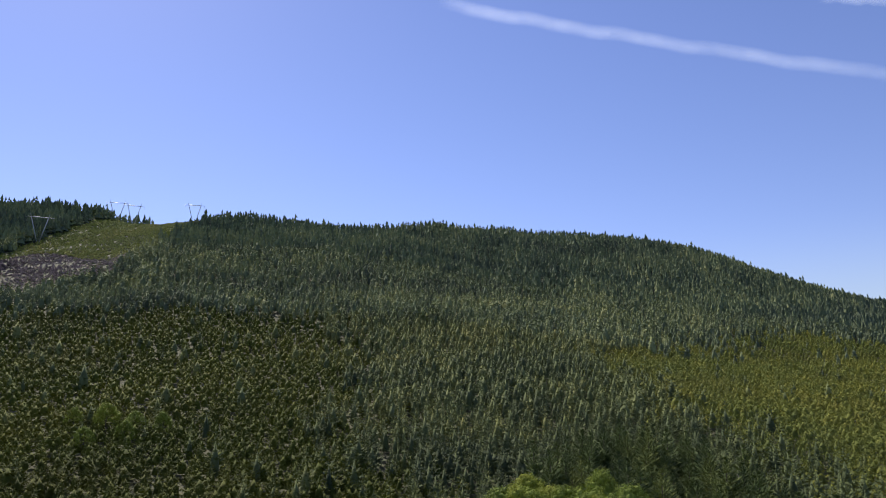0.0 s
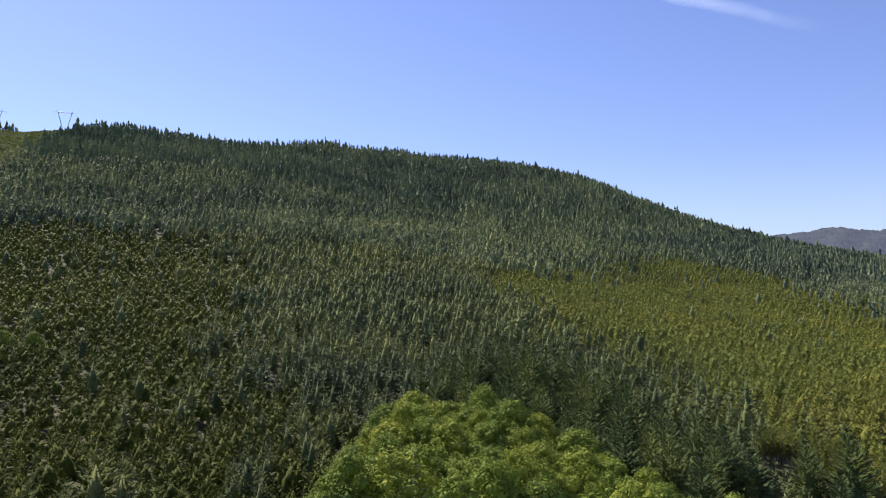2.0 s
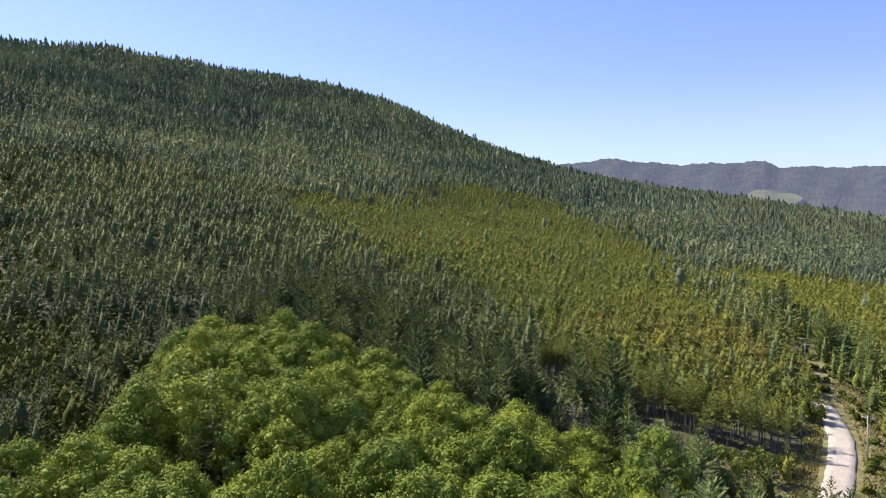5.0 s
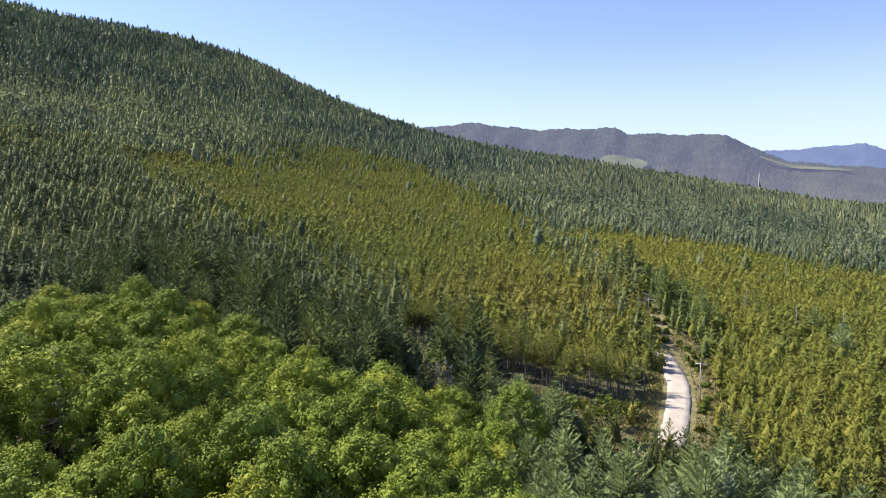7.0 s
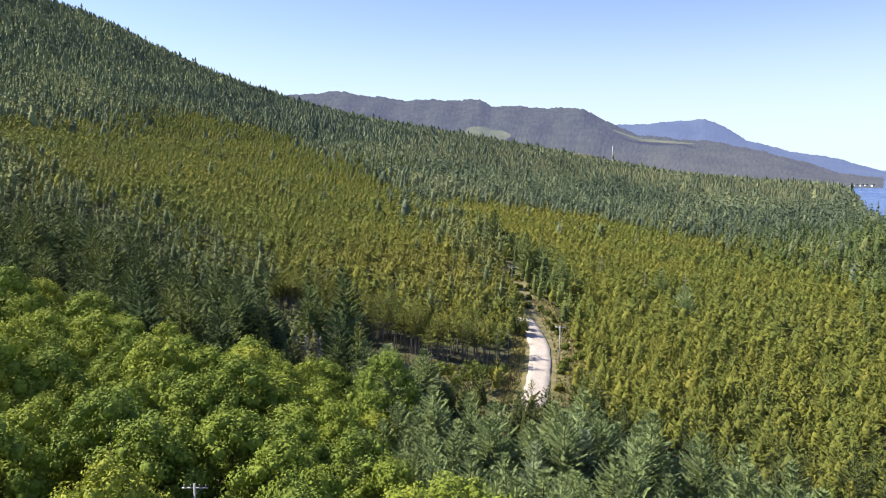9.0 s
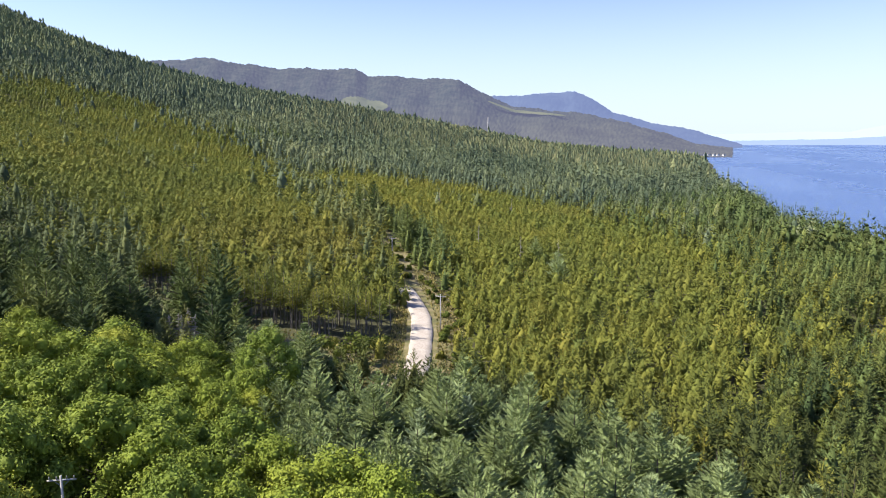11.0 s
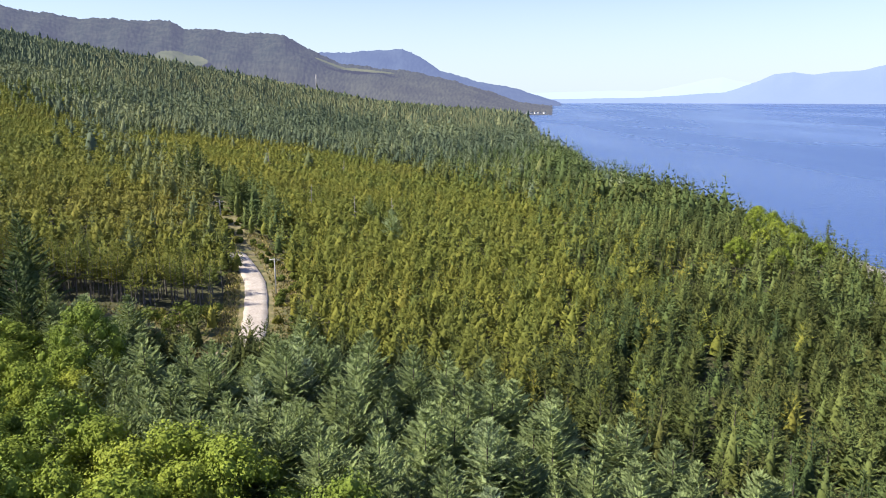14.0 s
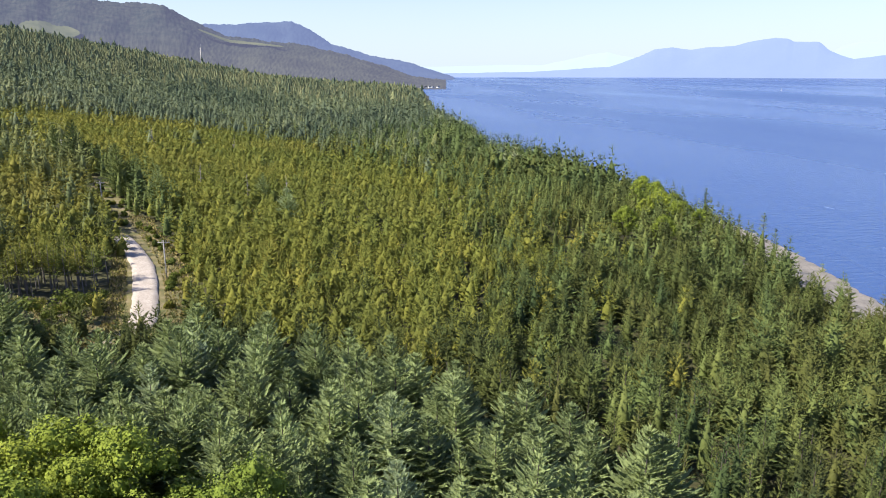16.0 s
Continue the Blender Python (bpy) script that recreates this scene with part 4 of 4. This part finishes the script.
for az, r, h, turn in ((-85.45, 1275, 37, 82), (-90.9, 1300, 40, 88), (-89.75, 1270, 37, 96), (-95.85, 1020, 36, 95)):
    pylon(*polar(az, r), h, turn)


# a slim pale mast down the coast
root = new("mast")
mx, my = polar(-7.57, 1620)
rod("shaft", (0, 0, -1), (0, 0, 40), 1.6, 1.0, m_pole, root, sides=8)
rod("tip", (0, 0, 40), (0, 0, 46), 0.4, 0.2, m_steel, root)
root.matrix_basis = pose(mx, my, ground_at(mx, my))
tagged(root, "slim pale mast rising from the distant forest", "mast")

# beach
yb = np.arange(60, 330, 3.0)
ub = np.linspace(-5, 32, 14)
Yb, Ub = np.meshgrid(yb, ub, indexing="ij")
Xb = coast(Yb) - Ub
Zb = np.maximum(height(Xb, Yb), -2) + 0.35 + 0.12 * np.sin(Xb * 1.7) * np.sin(Yb * 1.3)
tagged(new("beach", grid_mesh("beach", Xb, Yb, Zb, m_beach)), "pale shingle beach at the water's edge", "beach", kind="structure")
rg = random.Random(31)
for i in range(16):
    yy = rg.uniform(150, 260)
    L = rg.uniform(2.5, 6)
    me = mesh_of("driftwood_log", *bar(Shape(), (-L / 2, 0, 0), (L / 2, 0, 0.1), 0.22, 0.15, 7).arrays(), m_dead)
    root = tagged(new("driftwood_log", me), "bleached driftwood log on the shingle", "log", "driftwood logs")
    xx = float(coast(np.float64(yy))) - rg.uniform(4, 20)
    root.matrix_basis = pose(xx, yy, max(ground_at(xx, yy), 0) + 0.5, 0, 0, rg.uniform(60, 120))


# sailing boat
m_white, nt, b = mat("white_paint")
b.inputs["Base Color"].default_value, b.inputs["Roughness"].default_value = (0.8, 0.8, 0.78, 1), 0.4
boat = new("sailing_boat")
hull = Shape()
hull.add([(-5, -1.4, 1.1), (-5, 1.4, 1.1), (1.5, 1.5, 1.2), (1.5, -1.5, 1.2), (5.5, 0, 1.5), (-4.5, 0, -0.6), (3.5, 0, -0.6)],
         [(0, 3, 2), (0, 2, 1), (3, 4, 2), (0, 5, 6), (0, 6, 3), (3, 6, 4), (4, 6, 2), (2, 6, 5), (2, 5, 1), (1, 5, 0)])
part("hull", mesh_of("hull", *hull.arrays(), m_white), boat)
rod("mast", (0.5, 0, 1), (0.5, 0, 12), 0.12, 0.08, m_steel, boat)
sail = Shape()
sail.add([(0.3, 0, 2.2), (0.3, 0.05, 11.6), (-4.6, 0.5, 2.4), (0.3, 0.12, 2.2), (0.3, 0.15, 11.6), (-4.6, 0.6, 2.4)], [(0, 1, 2), (3, 5, 4)])
part("sail", mesh_of("sail", *sail.arrays(), m_white), boat)
boat.matrix_basis = pose(1212, 1730, 0.2, 0, 0, 50)
tagged(boat, "small white sailing boat far out on the sea", "boat")


# vapour trails
def trail(name, label, ends, width, seed):
    """A ragged ribbon of cloud high over the hills."""
    n, rows = 90, 9
    rg = np.random.default_rng(seed)
    q = np.linspace(0, 1, n)
    az, el = ends[0][0] + (ends[1][0] - ends[0][0]) * q, ends[0][1] + (ends[1][1] - ends[0][1]) * q + ends[2] * np.sin(math.pi * q)
    wob = 0.12 * np.sin(q * 31 + seed) + 0.07 * np.sin(q * 67)
    across = np.linspace(-1, 1, rows)
    E = np.radians(el[:, None] + width * (across[None] + wob[:, None]))
    A = np.radians(az)[:, None] + 0 * E
    X, Y, Z = 4700 * np.cos(E) * np.sin(A), 4700 * np.cos(E) * np.cos(A), 62 + 4700 * np.sin(E)
    me = grid_mesh(name, X, Y, Z, m_trail)
    body = (1 - np.abs(across) ** 1.6)[None] * np.clip(np.minimum(q * 12, (1 - q) * 5), 0, 1)[:, None]
    me.attributes.new("body", "FLOAT", "POINT").data.foreach_set("value", body.ravel().astype(np.float32))
    ob = tagged(new(name, me), label, "vapour trail", kind="structure")
    ob.visible_shadow = False
    return ob


m_trail = bpy.data.materials.new("thin_cloud")
m_trail.use_nodes = True
nt = m_trail.node_tree
nt.nodes.remove(nt.nodes["Principled BSDF"])
bodyn = nt.nodes.new("ShaderNodeAttribute")
bodyn.attribute_name = "body"
wisps = ramp(nt, noise_node(nt, 0.006, 6, 0.6), ((0.25, (0.35, 0.35, 0.35)), (0.7, (1, 1, 1))))
am = nt.nodes.new("ShaderNodeMath")
am.operation = "MULTIPLY"
nt.links.new(bodyn.outputs["Fac"], am.inputs[0])
nt.links.new(wisps, am.inputs[1])
am2 = nt.nodes.new("ShaderNodeMath")
am2.operation = "MULTIPLY"
am2.inputs[1].default_value = 0.14
nt.links.new(am.outputs[0], am2.inputs[0])
dif, tra, clear = nt.nodes.new("ShaderNodeBsdfDiffuse"), nt.nodes.new("ShaderNodeBsdfTranslucent"), nt.nodes.new("ShaderNodeBsdfTransparent")
dif.inputs[0].default_value = tra.inputs[0].default_value = (0.9, 0.9, 0.9, 1)
both, cloud = nt.nodes.new("ShaderNodeAddShader"), nt.nodes.new("ShaderNodeMixShader")
nt.links.new(dif.outputs[0], both.inputs[0])
nt.links.new(tra.outputs[0], both.inputs[1])
nt.links.new(am2.outputs[0], cloud.inputs[0])
nt.links.new(clear.outputs[0], cloud.inputs[1])
nt.links.new(both.outputs[0], cloud.inputs[2])
nt.links.new(cloud.outputs[0], nt.nodes["Material Output"].inputs[0])
trail("backdrop_vapour_trail", "thin white vapour trail across the blue sky", ((-66, 30.5), (-28.2, 19.3), 1.1), 0.58, 1)
trail("backdrop_vapour_trail", "faint short vapour trail high in the sky", ((-36, 26.9), (-26, 23.2), 0.2), 0.4, 4)


# white houses along the far shore
m_roof = plain("dark_roofing", ((0.3, (0.10, 0.10, 0.11)), (0.7, (0.18, 0.17, 0.17))), 0.5, 0.8)
m_door = plain("house_glass", ((0.3, (0.05, 0.06, 0.08)), (0.7, (0.08, 0.09, 0.11))), 0.5, 0.3)


def house(w, d, h):
    root = new("shore_house")
    bm = bmesh.new()
    bmesh.ops.create_cube(bm, size=1, matrix=Matrix.Translation((0, 0, h / 2)) @ Matrix.Diagonal((w, d, h, 1)))
    me = bpy.data.meshes.new("walls")
    bm.to_mesh(me)
    bm.free()
    me.materials.append(m_white)
    part("walls", me, root)
    roof = Shape()
    roof.add([(-w * 0.56, -d * 0.58, h), (w * 0.56, -d * 0.58, h), (w * 0.56, d * 0.58, h), (-w * 0.56, d * 0.58, h), (-w * 0.56, 0, h + d * 0.4), (w * 0.56, 0, h + d * 0.4)],
             [(0, 1, 5), (0, 5, 4), (2, 3, 4), (2, 4, 5), (0, 4, 3), (1, 2, 5), (0, 3, 2), (0, 2, 1)])
    part("roof", mesh_of("roof", *roof.arrays(), m_roof), root)
    for k in (-0.28, 0.28):
        win = Shape()
        bar(win, (k * w - 0.9, -d / 2 - 0.02, h * 0.55), (k * w + 0.9, -d / 2 - 0.02, h * 0.55), 0.7, 0.7, 4)
        part("window", mesh_of("window", *win.arrays(), m_door), root)
    return tagged(root, "small white waterfront house with a dark roof", "house", "houses on the far shore")


first = house(8, 6, 4)
for i, (az, r) in enumerate(((8.7, 2172), (9.0, 2176), (9.35, 2170), (9.6, 2178), (10.0, 2172))):
    hx, hy = polar(az, r)
    m = pose(hx, hy, 3.0, 0, 0, -10 + 14 * i)
    if i:
        copy_thing(first, m)
    else:
        first.matrix_basis = m
